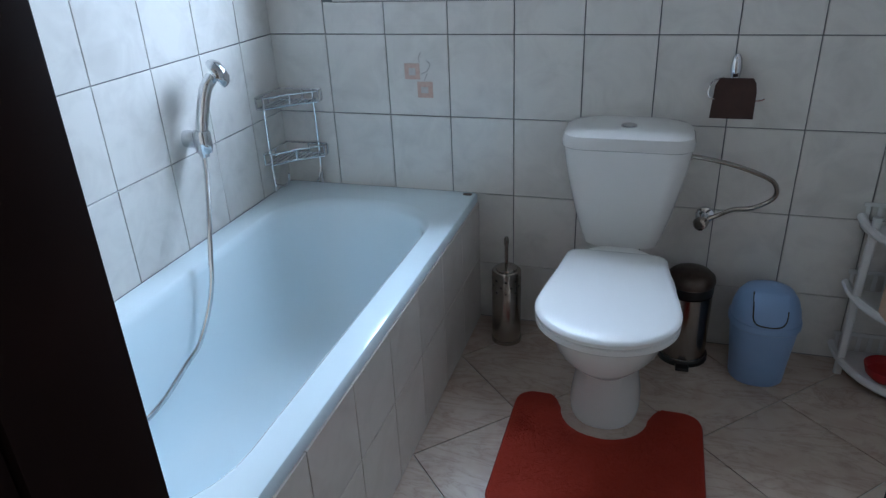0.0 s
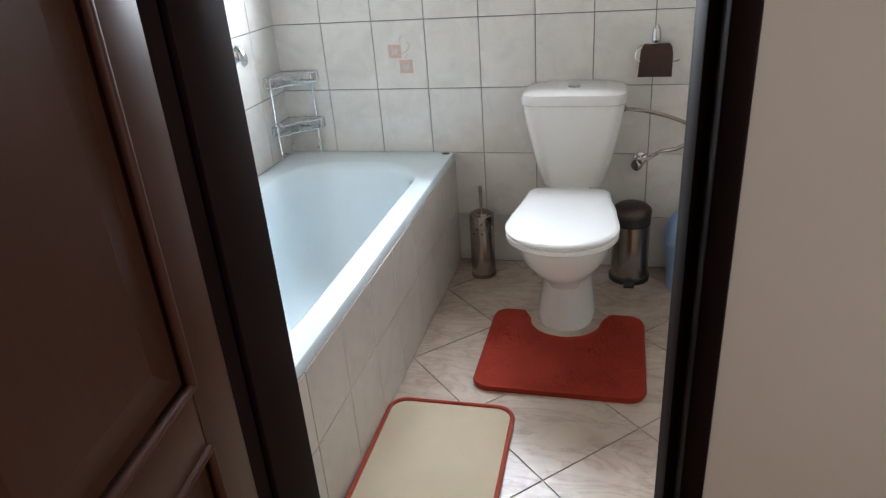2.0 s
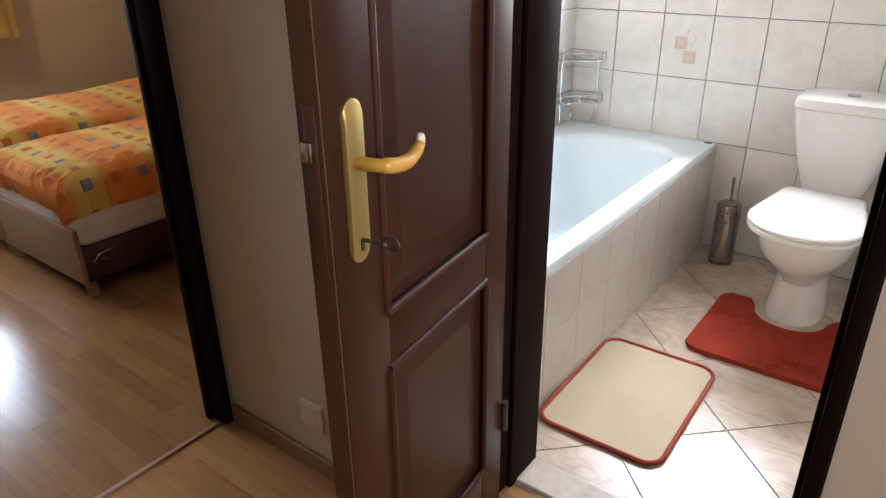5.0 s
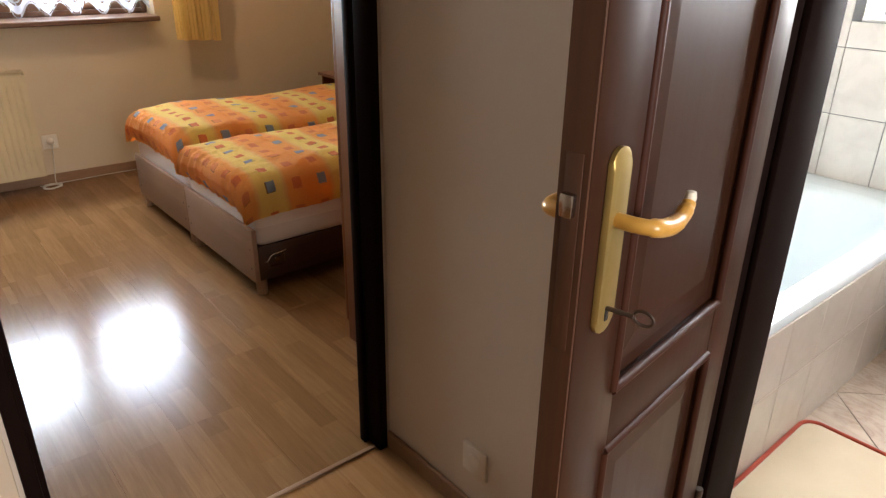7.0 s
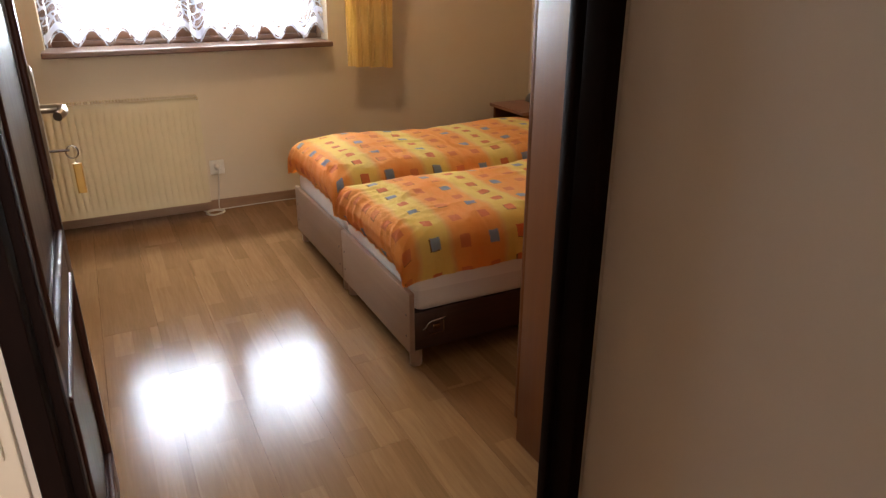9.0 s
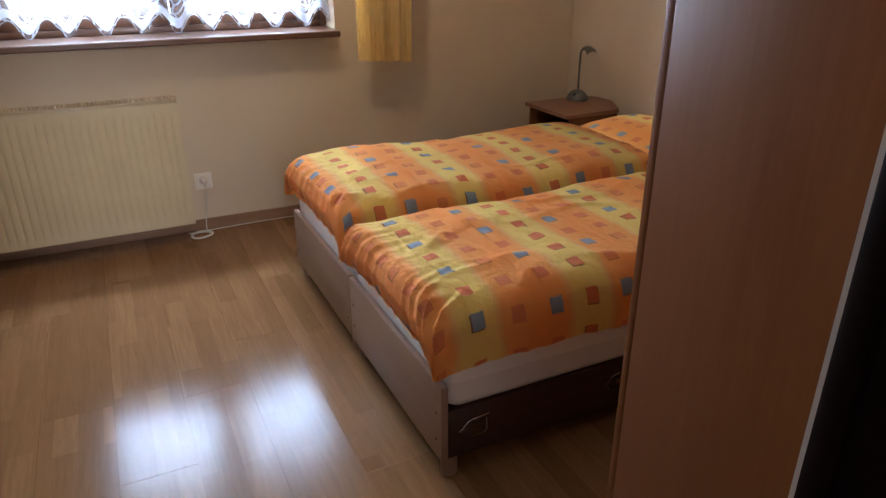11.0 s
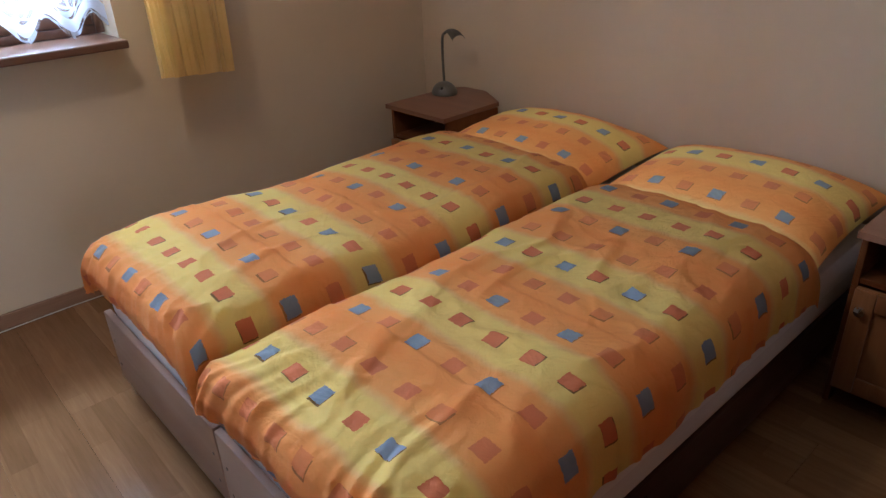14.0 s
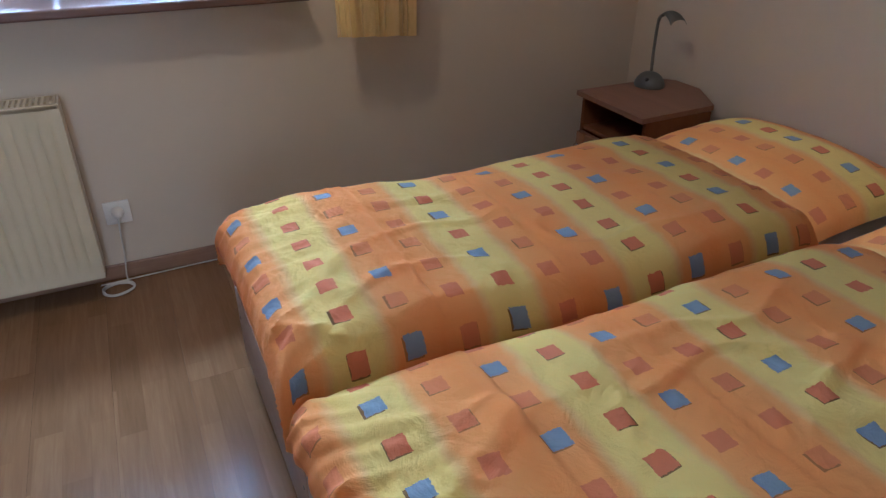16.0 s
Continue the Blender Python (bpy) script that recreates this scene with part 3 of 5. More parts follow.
# ---- doors ----
def door_leaf(name, m, label, w, h, mats, st, sl):
    """A panelled leaf: x runs from the hinge, y is the thickness, z up."""
    ob = thing(name, m, label, "door", kind="structure")
    th = 0.038
    rails = ((0.0, 0.17), (0.645, 0.755), (h - 0.13, h))
    for x0, x1 in ((0.0, st), (w - sl, w)):
        part("stile", box((x0, -th, 0), (x1, 0, h), 0.002), mats[0], ob)
    for z0, z1 in rails:
        part("rail", box((st, -th + 0.0006, z0), (w - sl, -0.0006, z1), 0.002), mats[0], ob)
    for (_, z0), (z1, _) in zip(rails, rails[1:]):
        bm = box((st, -th + 0.012, z0), (w - sl, -0.012, z1))
        for s in (1, -1):
            y0, y1 = (-0.012, -0.0085) if s > 0 else (-th + 0.012, -th + 0.0085)
            a = [(st + 0.02, y0, z0 + 0.02), (w - sl - 0.02, y0, z0 + 0.02), (w - sl - 0.02, y0, z1 - 0.02), (st + 0.02, y0, z1 - 0.02)]
            d = 0.055
            b = [(st + d, y1, z0 + d), (w - sl - d, y1, z0 + d), (w - sl - d, y1, z1 - d), (st + d, y1, z1 - d)]
            loft([a, b] if s < 0 else [a[::-1], b[::-1]], bm=bm)
        panel = part("panel", bm, mats[0], ob, "", False)
        for s in (0, 1):
            yy = -0.0015 if s == 0 else -th + 0.0015
            ring = [(st - 0.004, yy, z0 - 0.004), (w - sl + 0.004, yy, z0 - 0.004), (w - sl + 0.004, yy, z1 + 0.004), (st - 0.004, yy, z1 + 0.004)]
            bm = bmesh.new()
            for p, q in zip(ring, ring[1:] + ring[:1]):
                tube([p, q], 0.0075, 10, bm)
            part("moulding", bm, mats[1], panel, "darker rounded moulding")
    part("edge_strip", box((w + 0.0002, -th + 0.001, 0.002), (w + 0.004, -0.001, h - 0.002)), RAW_EDGE, ob, "reddish raw wooden door edge")
    return ob


def rounded_plate(hx, hz, y0, y1, z_mid, x_mid):
    pts = rounded_rect(-hx, -hz, hx, hz, hx * 0.98, 0, 8)
    sec = [[(x_mid + px * s, y, z_mid + pz * s) for px, pz, _ in pts] for s, y in ((1.0, y0), (1.0, y1 * 0.7 + y0 * 0.3), (0.94, y1))]
    return loft(sec)


DW = 0.543
# bathroom door, standing open into the corridor
ang = math.degrees(math.atan2(-0.57, 0.075))
bath_door = door_leaf("door_1", pose(-0.437, 0.228, 0.012, 0, 0, ang), "open brown varnished panelled bathroom door", DW, 1.955, (DOOR_WOOD, EDGE_WOOD), 0.095, 0.115)
hx = DW - 0.05
handle = part("handle_plate", rounded_plate(0.02, 0.112, 0.0008, 0.0085, 0.979, hx), BRASS, bath_door, "long rounded dull brass handle plate")
part("lever", tube(smooth_path([(hx, 0.006, 1.009), (hx, 0.03, 1.009), (hx - 0.008, 0.046, 1.008), (hx - 0.032, 0.051, 1.003), (hx - 0.06, 0.051, 1.003), (hx - 0.084, 0.049, 1.012), (hx - 0.091, 0.048, 1.018)], 6),
                   [0.009] * 12 + [0.0105] * 6 + [0.0105] * 6 + [0.0095] * 6 + [0.008] * 6 + [0.006], 12), AMBER, handle, "curved amber door lever")
# Tip in ivory: the shine at the lever's end is put into its colour.
part("lever_tip", lathe([(0.0, -0.006), (0.006, -0.004), (0.0072, 0.002), (0.0055, 0.009), (0.0, 0.011)], 12, at=(hx - 0.092, 0.048, 1.02)), SWITCH, handle, "pale lever tip, its shine put into the colour")
# Keyhole not cut out: a thin black block stands for its dark inside.
part("keyhole", box((hx - 0.0035, 0.0086, 0.884), (hx + 0.0035, 0.0094, 0.902), 0.001), BLACK, handle)
ring = [(hx - 0.006, 0.052 + 0.012 * math.cos(a), 0.9 + 0.009 * math.sin(a)) for a in (2 * math.pi * i / 14 for i in range(14))]
bm = tube([(hx, 0.004, 0.9), (hx - 0.003, 0.041, 0.9)], 0.003, 8)
tube(ring, 0.0022, 6, bm, True)
part("key", bm, OLD_IRON, handle, "dark iron key in the lock")
part("lock_plate", box((DW + 0.0043, -0.029, 0.86), (DW + 0.0056, -0.008, 1.09), 0.0005), RAW_EDGE, bath_door)
part("latch", box((DW + 0.0054, -0.027, 1.022), (DW + 0.016, -0.011, 1.048), 0.002), STEEL, bath_door, "silver latch bolt")
part("rear_lever", tube(smooth_path([(hx, -0.038, 1.0), (hx, -0.07, 1.0), (hx - 0.012, -0.087, 1.0), (hx - 0.06, -0.09, 1.002), (hx - 0.11, -0.088, 1.02)], 5), 0.0095, 10), AMBER, bath_door)
part("rear_plate", rounded_plate(0.0215, 0.125, -0.0388, -0.0465, 0.968, hx), BRASS, bath_door)
for z in (0.25, 1.7):
    part("hinge", tube([(-0.006, 0.004, z - 0.04), (-0.006, 0.004, z + 0.04)], 0.008, 10), OLD_IRON, bath_door)

# bedroom door, standing open into the bedroom
bed_door = door_leaf("door_2", pose(-1.37, -0.825, 0.008, 0, 0, 180), "open glossy brown panelled bedroom door with a key", 0.755, 1.96, (DOOR_WOOD, EDGE_WOOD), 0.115, 0.115)
hb = 0.755 - 0.05
plate = part("handle_plate", rounded_plate(0.02, 0.12, -0.0388, -0.0465, 0.97, hb), BRONZE, bed_door, "bronze handle plate")
part("lever", tube(smooth_path([(hb, -0.04, 1.0), (hb, -0.07, 1.0), (hb - 0.006, -0.086, 1.0), (hb - 0.04, -0.09, 1.001), (hb - 0.08, -0.088, 1.003), (hb - 0.1, -0.08, 1.0)], 6), 0.0095, 12), BRONZE, plate, "curved bronze lever")
part("key", tube([(hb, -0.04, 0.91), (hb, -0.085, 0.91)], 0.003, 8), STEEL, plate)
ringc = [(hb, -0.089 + 0.012 * math.sin(a), 0.905 + 0.014 * math.cos(a)) for a in (2 * math.pi * i / 14 for i in range(14))]
part("key_ring", tube(ringc, 0.0018, 6, None, True), STEEL, plate)
part("key_tag", loft([rounded_rect(-0.004, -0.009, 0.004, 0.009, 0.0035, z, 4) for z in (-0.055, -0.045, 0.0, 0.012)]), AMBER, plate, "amber plastic key tag").matrix_basis = pose(hb, -0.094, 0.868)


# ---- windows ----
def window_unit(name, label, u0, u1, z0, z1, d, axis, mat, panes, stile, bottom, thick=0.07):
    """Frame, sashes and panes in an opening; d: the plane's place along the wall's normal."""
    ob = thing(name, Matrix(), label, "window", kind="structure")

    def block(a, b, lo, hi, t0, t1, bevel=0.004):
        if axis == "y":
            return box((a, d + t0, lo), (b, d + t1, hi), bevel)
        return box((d + t0, a, lo), (d + t1, b, hi), bevel)

    f = 0.03
    fr = part("window_frame", block(u0, u0 + f, z0, z1, 0, thick), mat, ob)
    part("jamb", block(u1 - f, u1, z0, z1, 0, thick), mat, fr)
    part("jamb", block(u0 + f, u1 - f, z0, z0 + f, 0, thick), mat, fr)
    part("jamb", block(u0 + f, u1 - f, z1 - f, z1, 0, thick), mat, fr)
    for a, b in panes:
        s = part("sash", block(a - stile, a, z0 + f, z1 - f, 0.008, thick - 0.012), mat, ob)
        part("stile", block(b, b + stile, z0 + f, z1 - f, 0.008, thick - 0.012), mat, s)
        part("rail", block(a, b, z0 + f, bottom, 0.008, thick - 0.012), mat, s)
        part("rail", block(a, b, z1 - f - 0.07, z1 - f, 0.008, thick - 0.012), mat, s)
        g = part("pane", block(a, b, bottom, z1 - f - 0.07, 0.024, 0.03, 0), GLASS, s, "", False)
        g.visible_shadow = False
    return ob


window_unit("window_1", "brown wooden two-sash bedroom window", BW[0], BW[1], BW[2] + 0.03, BW[3], WX - 0.2, "x", WINDOW_WOOD, [(-0.735, -0.222), (-0.052, 0.47)], 0.083, 1.03)
window_unit("window_2", "white bathroom window above the bathtub", WIN[0], WIN[1], WIN[2], WIN[3], BY1 + 0.2, "y", WHITE_PLASTIC, [(WIN[0] + 0.062, WIN[1] - 0.062)], 0.03, WIN[2] + 0.055)
sill = structure("window_sill", box((WX - 0.2, BW[0] - 0.015, BW[2] + 0.001), (WX + 0.12, BW[1] - 0.009, BW[2] + 0.029), 0.006), WINDOW_WOOD, "dark brown wooden window sill", "window sill")

structure("window_sill", box((WIN[0] + 0.001, BY1 - 0.009, WIN[2] + 0.0005), (WIN[1] - 0.001, BY1 + 0.199, WIN[2] + 0.012), 0.003), WHITE_PLASTIC, "white bathroom window sill", "window sill")
lining = box((WIN[0] + 0.0005, BY1 - 0.001, WIN[2] + 0.0125), (WIN[0] + 0.005, BY1 + 0.199, WIN[3]))
box((WIN[1] - 0.005, BY1 - 0.001, WIN[2] + 0.0125), (WIN[1] - 0.0005, BY1 + 0.199, WIN[3]), bm=lining)
box((WIN[0] + 0.0055, BY1 - 0.001, WIN[3] - 0.005), (WIN[1] - 0.0055, BY1 + 0.199, WIN[3] - 0.0005), bm=lining)
structure("window_reveal", lining, BATH_PLASTER, "white plastered reveal of the bathroom window", "window reveal")
# Added window out of view, so the corridor fill has an opening.
window_unit("window_3", "unseen white corridor window, added to light the corridor", *CW, CX1 + 0.05, "x", WHITE_PLASTIC, [(CW[0] + 0.1, CW[1] - 0.1)], 0.068, 1.1)

# lace half curtain with a scalloped hem
LY0, LY1, HEM = BW[0] + 0.005, BW[1] - 0.005, 0.925


def lace_point(s, t):
    y = LY0 + (LY1 - LY0) * s
    sc = abs(math.sin(math.pi * (y - LY0) / 0.145)) ** 1.8
    z = HEM - 0.008 + 0.075 * sc * (1 - t) ** 4 + t * 1.15
    return (WX - 0.06 + 0.012 * math.sin(y * 43) + 0.005 * math.sin(y * 111 + t * 3), y, z)


tagged(part("lace_curtain", grid(240, 24, lace_point, lambda s, t: ((LY1 - LY0) * s, 1.2 * t)), LACE), "white lace net curtain with a scalloped hem in the window", "curtain")
tagged(part("curtain_rod", tube([(WX - 0.06, LY0 - 0.0, 2.09), (WX - 0.06, LY1 + 0.0, 2.09)], 0.007, 10), WHITE_PLASTIC), "thin white rod carrying the lace curtain", "curtain rod")


def drape(s, t):
    y = 0.632 + 0.282 * s
    k = math.sin(s * 19 + 0.6 * math.sin(t * 3)) * 0.6 + math.sin(s * 43 + 1.3) * 0.25 + 0.15 * math.sin(s * 87 + 2 * t)
    return (WX + 0.17 + 0.03 * k * (1 - 0.35 * t), y + 0.02 * (t - 0.2) * (s - 0.5) * 2, 0.778 - 0.018 * s + 0.008 * k + 1.6 * t)


bm = grid(110, 20, drape)
bmesh.ops.solidify(bm, geom=bm.faces[:], thickness=0.003)
tagged(part("side_curtain", bm, CURTAIN), "short yellow pleated side curtain beside the window", "curtain")
tagged(part("curtain_rail", box((WX + 0.001, -1.3, 2.35), (WX + 0.2, 1.25, 2.39), 0.004), WHITE_PLASTIC), "white ceiling curtain rail above the window", "curtain rail")


# ---- radiator, sockets, cable ----
def radiator():
    ob = thing("radiator", pose(WX, 0, 0), "ivory ribbed panel radiator under the window", "radiator")
    y0, y1, z0, z1, xf = -1.17, -0.19, 0.09, 0.665, 0.15
    n = 30

    def ribs(s, t):
        y = y0 + (y1 - y0) * s
        k = (s * n) % 1.0
        depth = 0.007 * (1 if 0.3 < k < 0.7 else max(0.0, min(1.0, (0.5 - abs(k - 0.5)) / 0.3)))
        if t < 0.06 or t > 0.93 or s < 0.012 or s > 0.988:
            depth = 0.007
        return (xf - 0.007 + depth, y, z0 + (z1 - 0.012 - z0) * t)

    part("front_panel", grid(n * 8, 24, ribs), RADIATOR, ob)
    part("rear_panel", box((0.05, y0, z0), (0.06, y1, z1 - 0.012), 0.002), RADIATOR, ob)
    for y in (y0, y1):
        part("side_cover", box((0.048, y - 0.002, z0 + 0.01), (xf + 0.001, y + 0.002, z1), 0.001), RADIATOR, ob)
    bm = box((0.048, y0, z1 - 0.002), (0.056, y1, z1 + 0.002))
    box((xf - 0.012, y0, z1 - 0.002), (xf + 0.001, y1, z1 + 0.002), bm=bm)
    for i in range(66):
        y = y0 + 0.01 + (y1 - y0 - 0.02) * i / 65
        box((0.056, y - 0.0035, z1 - 0.002), (xf - 0.012, y + 0.0035, z1 + 0.0005), bm=bm)
    part("top_grille", bm, RADIATOR, ob, "slotted top grille", False)
    for y in (y0 + 0.2, y1 - 0.2):
        part("bracket", box((0.0005, y - 0.015, z0 + 0.1), (0.05, y + 0.015, z1 - 0.1), 0.002), RADIATOR, ob)
    for y in (y0 + 0.05, y0 + 0.1):
        part("pipe", tube([(0.08, y, z0), (0.08, y, 0.0)], 0.009, 10), RADIATOR, ob)
    return ob


radiator()


def socket(name, m, label):
    """A wall socket; local x is out of the wall."""
    ob = thing(name, m, label, "socket")
    part("plate", box((0, -0.04, -0.04), (0.009, 0.04, 0.04), 0.003), SWITCH, ob)
    part("well", lathe([(0.02, 0), (0.02, 0.002), (0.017, 0.0025), (0.0, 0.0025)], 20), SWITCH, ob).matrix_basis = pose(0.009, 0, 0, 0, 90, 0)
    return ob


socket("wall_socket", pose(WX, -0.115, 0.245), "ivory wall socket beside the radiator")
plug = thing("plug", pose(WX + 0.0115, -0.115, 0.25), "ivory mains plug with its cable in the socket", "plug")
part("plug_body", lathe([(0.0, 0.0), (0.019, 0.0), (0.019, 0.012), (0.012, 0.03), (0.006, 0.04), (0, 0.041)], 16), SWITCH, plug).matrix_basis = pose(0, 0, 0, 0, 90, 0)
coil = [(0.035, 0, -0.003), (0.045, -0.005, -0.06), (0.02, -0.01, -0.15), (0.03, -0.02, -0.235)]
coil += [(0.085 + 0.04 * math.cos(a), -0.05 + 0.05 * math.sin(a), -0.244 + 0.004 * math.floor(a / 6.3)) for a in (1.8 + 0.7 * i for i in range(24))]
part("cable", tube(smooth_path(coil, 4), 0.0026, 8), CABLE, plug, "coiled cream cable on the floor")
tagged(part("loose_cable", tube(smooth_path([(WX + 0.04, -0.22, 0.004), (WX + 0.03, 0.0, 0.004), (WX + 0.024, 0.2, 0.004), (WX + 0.03, 0.45, 0.004), (WX + 0.03, 0.9, 0.004)], 6), 0.0022, 8), CABLE), "cream cable lying along the baseboard", "cable")
socket("wall_socket", pose(-0.88, CY, 0.18, 0, 0, -90), "ivory wall socket low in the corridor")

# cream panel and orange board beside the bedroom doorway
pan = thing("wall_panel", pose(DX, 0, 0), "cream painted wooden wall panel beside the door frame", "panel")
part("board", box((0.0005, -0.99, 0.0), (0.016, -0.822, 1.9), 0.003), CREAM_PAINT, pan)
part("field", box((0.016, -0.975, 0.755), (0.026, -0.834, 1.75), 0.005), CREAM_PAINT, pan)
tagged(part("orange_board", box((DX + 0.017, -1.5, 0.0), (DX + 0.036, -0.878, 0.74), 0.004), ORANGE_WOOD), "orange stained wooden board against the corridor wall", "board")


# ---- bathroom things ----
def bathtub():
    ob = thing("bathtub", Matrix(), "white enamelled built-in bathtub with a tiled front", "bathtub")
    x0, x1, y0, y1, z = BX0 + 0.007, -0.541, BY0 + 0.005, BY1 - 0.007, 0.468
    secs = [rounded_rect(x0, y0, x1, y1, 0.012, z - 0.03, 8), rounded_rect(x0, y0, x1, y1, 0.012, z - 0.006, 8),
            rounded_rect(x0 + 0.003, y0 + 0.003, x1 - 0.003, y1 - 0.003, 0.012, z - 0.001, 8), rounded_rect(x0 + 0.008, y0 + 0.008, x1 - 0.008, y1 - 0.008, 0.014, z, 8)]
    ix0, ix1, iy0, iy1 = -1.152, -0.607, 0.55, 1.915
    for k, dz, r in ((0.0, 0.0, 0.21), (0.004, -0.002, 0.208), (0.012, -0.009, 0.205), (0.018, -0.025, 0.2), (0.028, -0.1, 0.19), (0.045, -0.2, 0.18), (0.065, -0.29, 0.17), (0.085, -0.34, 0.155), (0.12, -0.372, 0.13), (0.16, -0.385, 0.1), (0.2, -0.39, 0.06)):
        slope = 2.0 * k
        secs.append(rounded_rect(ix0 + k, iy0 + k * 0.9, ix1 - k, iy1 - slope, r, z + dz, 8))
    bm = loft(secs, cap=False)
    bm.verts.ensure_lookup_table()
    bm.faces.new(bm.verts[-len(secs[-1]):])
    part("basin", bm, ENAMEL, ob)
    part("skirt", box((-0.565, y0 + 0.002, 0.0), (-0.5445, y1 - 0.002, 0.436)), GROUT, ob, "tiled front panel", False)
    bm = lathe([(0.0, 0.0), (0.013, 0.0), (0.013, 0.002), (0.009, 0.003), (0.0, 0.003)], 16)
    part("plug_cap", bm, OLD_IRON, ob, "small dark cap on the rim").matrix_basis = pose(-0.57, 2.017, z) @ Matrix.Diagonal((1.2, 0.8, 1, 1))
    part("drain", lathe([(0.0, 0.0), (0.03, 0.0), (0.03, 0.003), (0.02, 0.004), (0, 0.004)], 20, at=(-0.88, 0.9, 0.0785)), CHROME, ob)
    return ob


tub = bathtub()


def shower():
    ob = thing("hand_shower", pose(0, -0.03, 0), "chrome hand shower hanging in its wall holder", "shower")
    part("holder", loft([[(BX0 + 0.006 + a, 1.555 + 0.019 * c, 0.767 + 0.024 * s) for c, s in ((math.cos(q), math.sin(q)) for q in (2 * math.pi * i / 14 for i in range(14)))] for a in (0.0, 0.02, 0.04, 0.05)]), CHROME, ob)
    part("bracket", lathe([(0.02, -0.034), (0.024, -0.022), (0.024, 0.022), (0.02, 0.028)], 16, at=(BX0 + 0.062, 1.555, 0.765)), CHROME, ob)
    pts = smooth_path([(BX0 + 0.06, 1.553, 0.72), (BX0 + 0.062, 1.557, 0.78), (BX0 + 0.068, 1.57, 0.84), (BX0 + 0.075, 1.59, 0.895), (BX0 + 0.085, 1.615, 0.925)], 6)
    part("grip", tube(pts, [0.013 + 0.004 * min(1, i / 10) for i in range(len(pts))], 14), CHROME, ob)
    part("head", lathe([(0.0, 0.016), (0.022, 0.016), (0.036, 0.006), (0.041, -0.006), (0.04, -0.015), (0.033, -0.019), (0.0, -0.02)], 24), CHROME, ob, "round chrome spray head").matrix_basis = pose(BX0 + 0.1, 1.63, 0.935, 62, 0, 130)
    hose = smooth_path([(BX0 + 0.06, 1.552, 0.725), (-1.155, 1.515, 0.66), (-1.11, 1.42, 0.53), (-1.092, 1.36, 0.41), (-1.085, 1.275, 0.315), (-1.085, 1.195, 0.282), (-1.085, 1.095, 0.248), (-1.085, 1.0, 0.25), (-1.09, 0.9, 0.32), (-1.12, 0.82, 0.47), (-1.18, 0.79, 0.6)], 26)
    part("hose", tube(hose, [0.0072 if i % 2 else 0.0064 for i in range(len(hose))], 8), CHROME, ob, "ribbed chrome hose")
    mixer = part("mixer", tube([(BX0 + 0.05, 0.66, 0.62), (BX0 + 0.05, 0.92, 0.62)], 0.022, 14), CHROME, ob, "chrome wall mixer")
    for y in (0.69, 0.89):
        part("inlet", tube([(BX0 + 0.006, y, 0.62), (BX0 + 0.05, y, 0.62)], 0.016, 12), CHROME, mixer)
    return ob


shower()


def wire_rack():
    ob = thing("corner_rack", pose(BX0 + 0.008, BY1 - 0.008, 0), "two-tier chrome wire rack standing in the tub corner", "shelf")
    a = 0.158
    for z in (0.76, 0.575):
        tier = part("tier", tube([(0.004, -a, z), (0.004, -0.004, z), (a, -0.004, z), (a, -0.03, z), (0.086, -0.09, z), (0.03, -a, z)], 0.0036, 6, None, True), CHROME, ob)
        part("top_rail", tube([(0.004, -a, z + 0.035), (0.004, -0.004, z + 0.035), (a, -0.004, z + 0.035), (a, -0.03, z + 0.035), (0.086, -0.09, z + 0.035), (0.03, -a, z + 0.035)], 0.0036, 6, None, True), CHROME, tier)
        for i in range(8):
            s = 0.012 + 0.0175 * i
            end = a - s * 0.85 - 0.012
            part("bar", tube([(s, -0.004, z - 0.002), (s, -max(0.03, end), z - 0.002)], 0.0026, 6), CHROME, tier)
        for x, y in ((0.004, -a), (0.004, -0.085), (0.086, -0.09), (a, -0.006), (0.086, -0.004), (a, -0.03), (0.03, -a)):
            part("upright", tube([(x, y, z), (x, y, z + 0.035)], 0.003, 6), CHROME, tier)
    for pts in ([(0.012, -0.13, 0.795), (0.012, -0.13, 0.52), (0.03, -0.13, 0.495), (0.06, -0.13, 0.5), (0.07, -0.13, 0.54)], [(0.13, -0.012, 0.795), (0.13, -0.012, 0.55), (0.13, -0.03, 0.5), (0.13, -0.05, 0.49)]):
        part("leg", tube(smooth_path(pts, 5), 0.0042, 8), CHROME, ob)
    for x, y in ((0.012, -0.13), (0.13, -0.012)):
        part("foot", tube([(x, y, 0.52), (x, y, 0.4685 + 0.0)], 0.0042, 8), CHROME, ob)
    return ob


wire_rack()


def egg(cx, cy, rx, front, back, z, n=40, flat=2.0, blunt=0.0):
    """An oval ring: half width rx, reaching `front` towards -y and `back` towards +y."""
    pts = []
    for i in range(n):
        a = 2 * math.pi * i / n
        c, s = math.cos(a), math.sin(a)
        ex = 2.0 / (flat + (blunt if s < 0 else 0.0))
        x = rx * math.copysign(abs(c) ** ex, c)
        y = math.copysign(abs(s) ** ex, s) * (back if s > 0 else front)
        pts.append((cx + x, cy + y, z))
    return pts


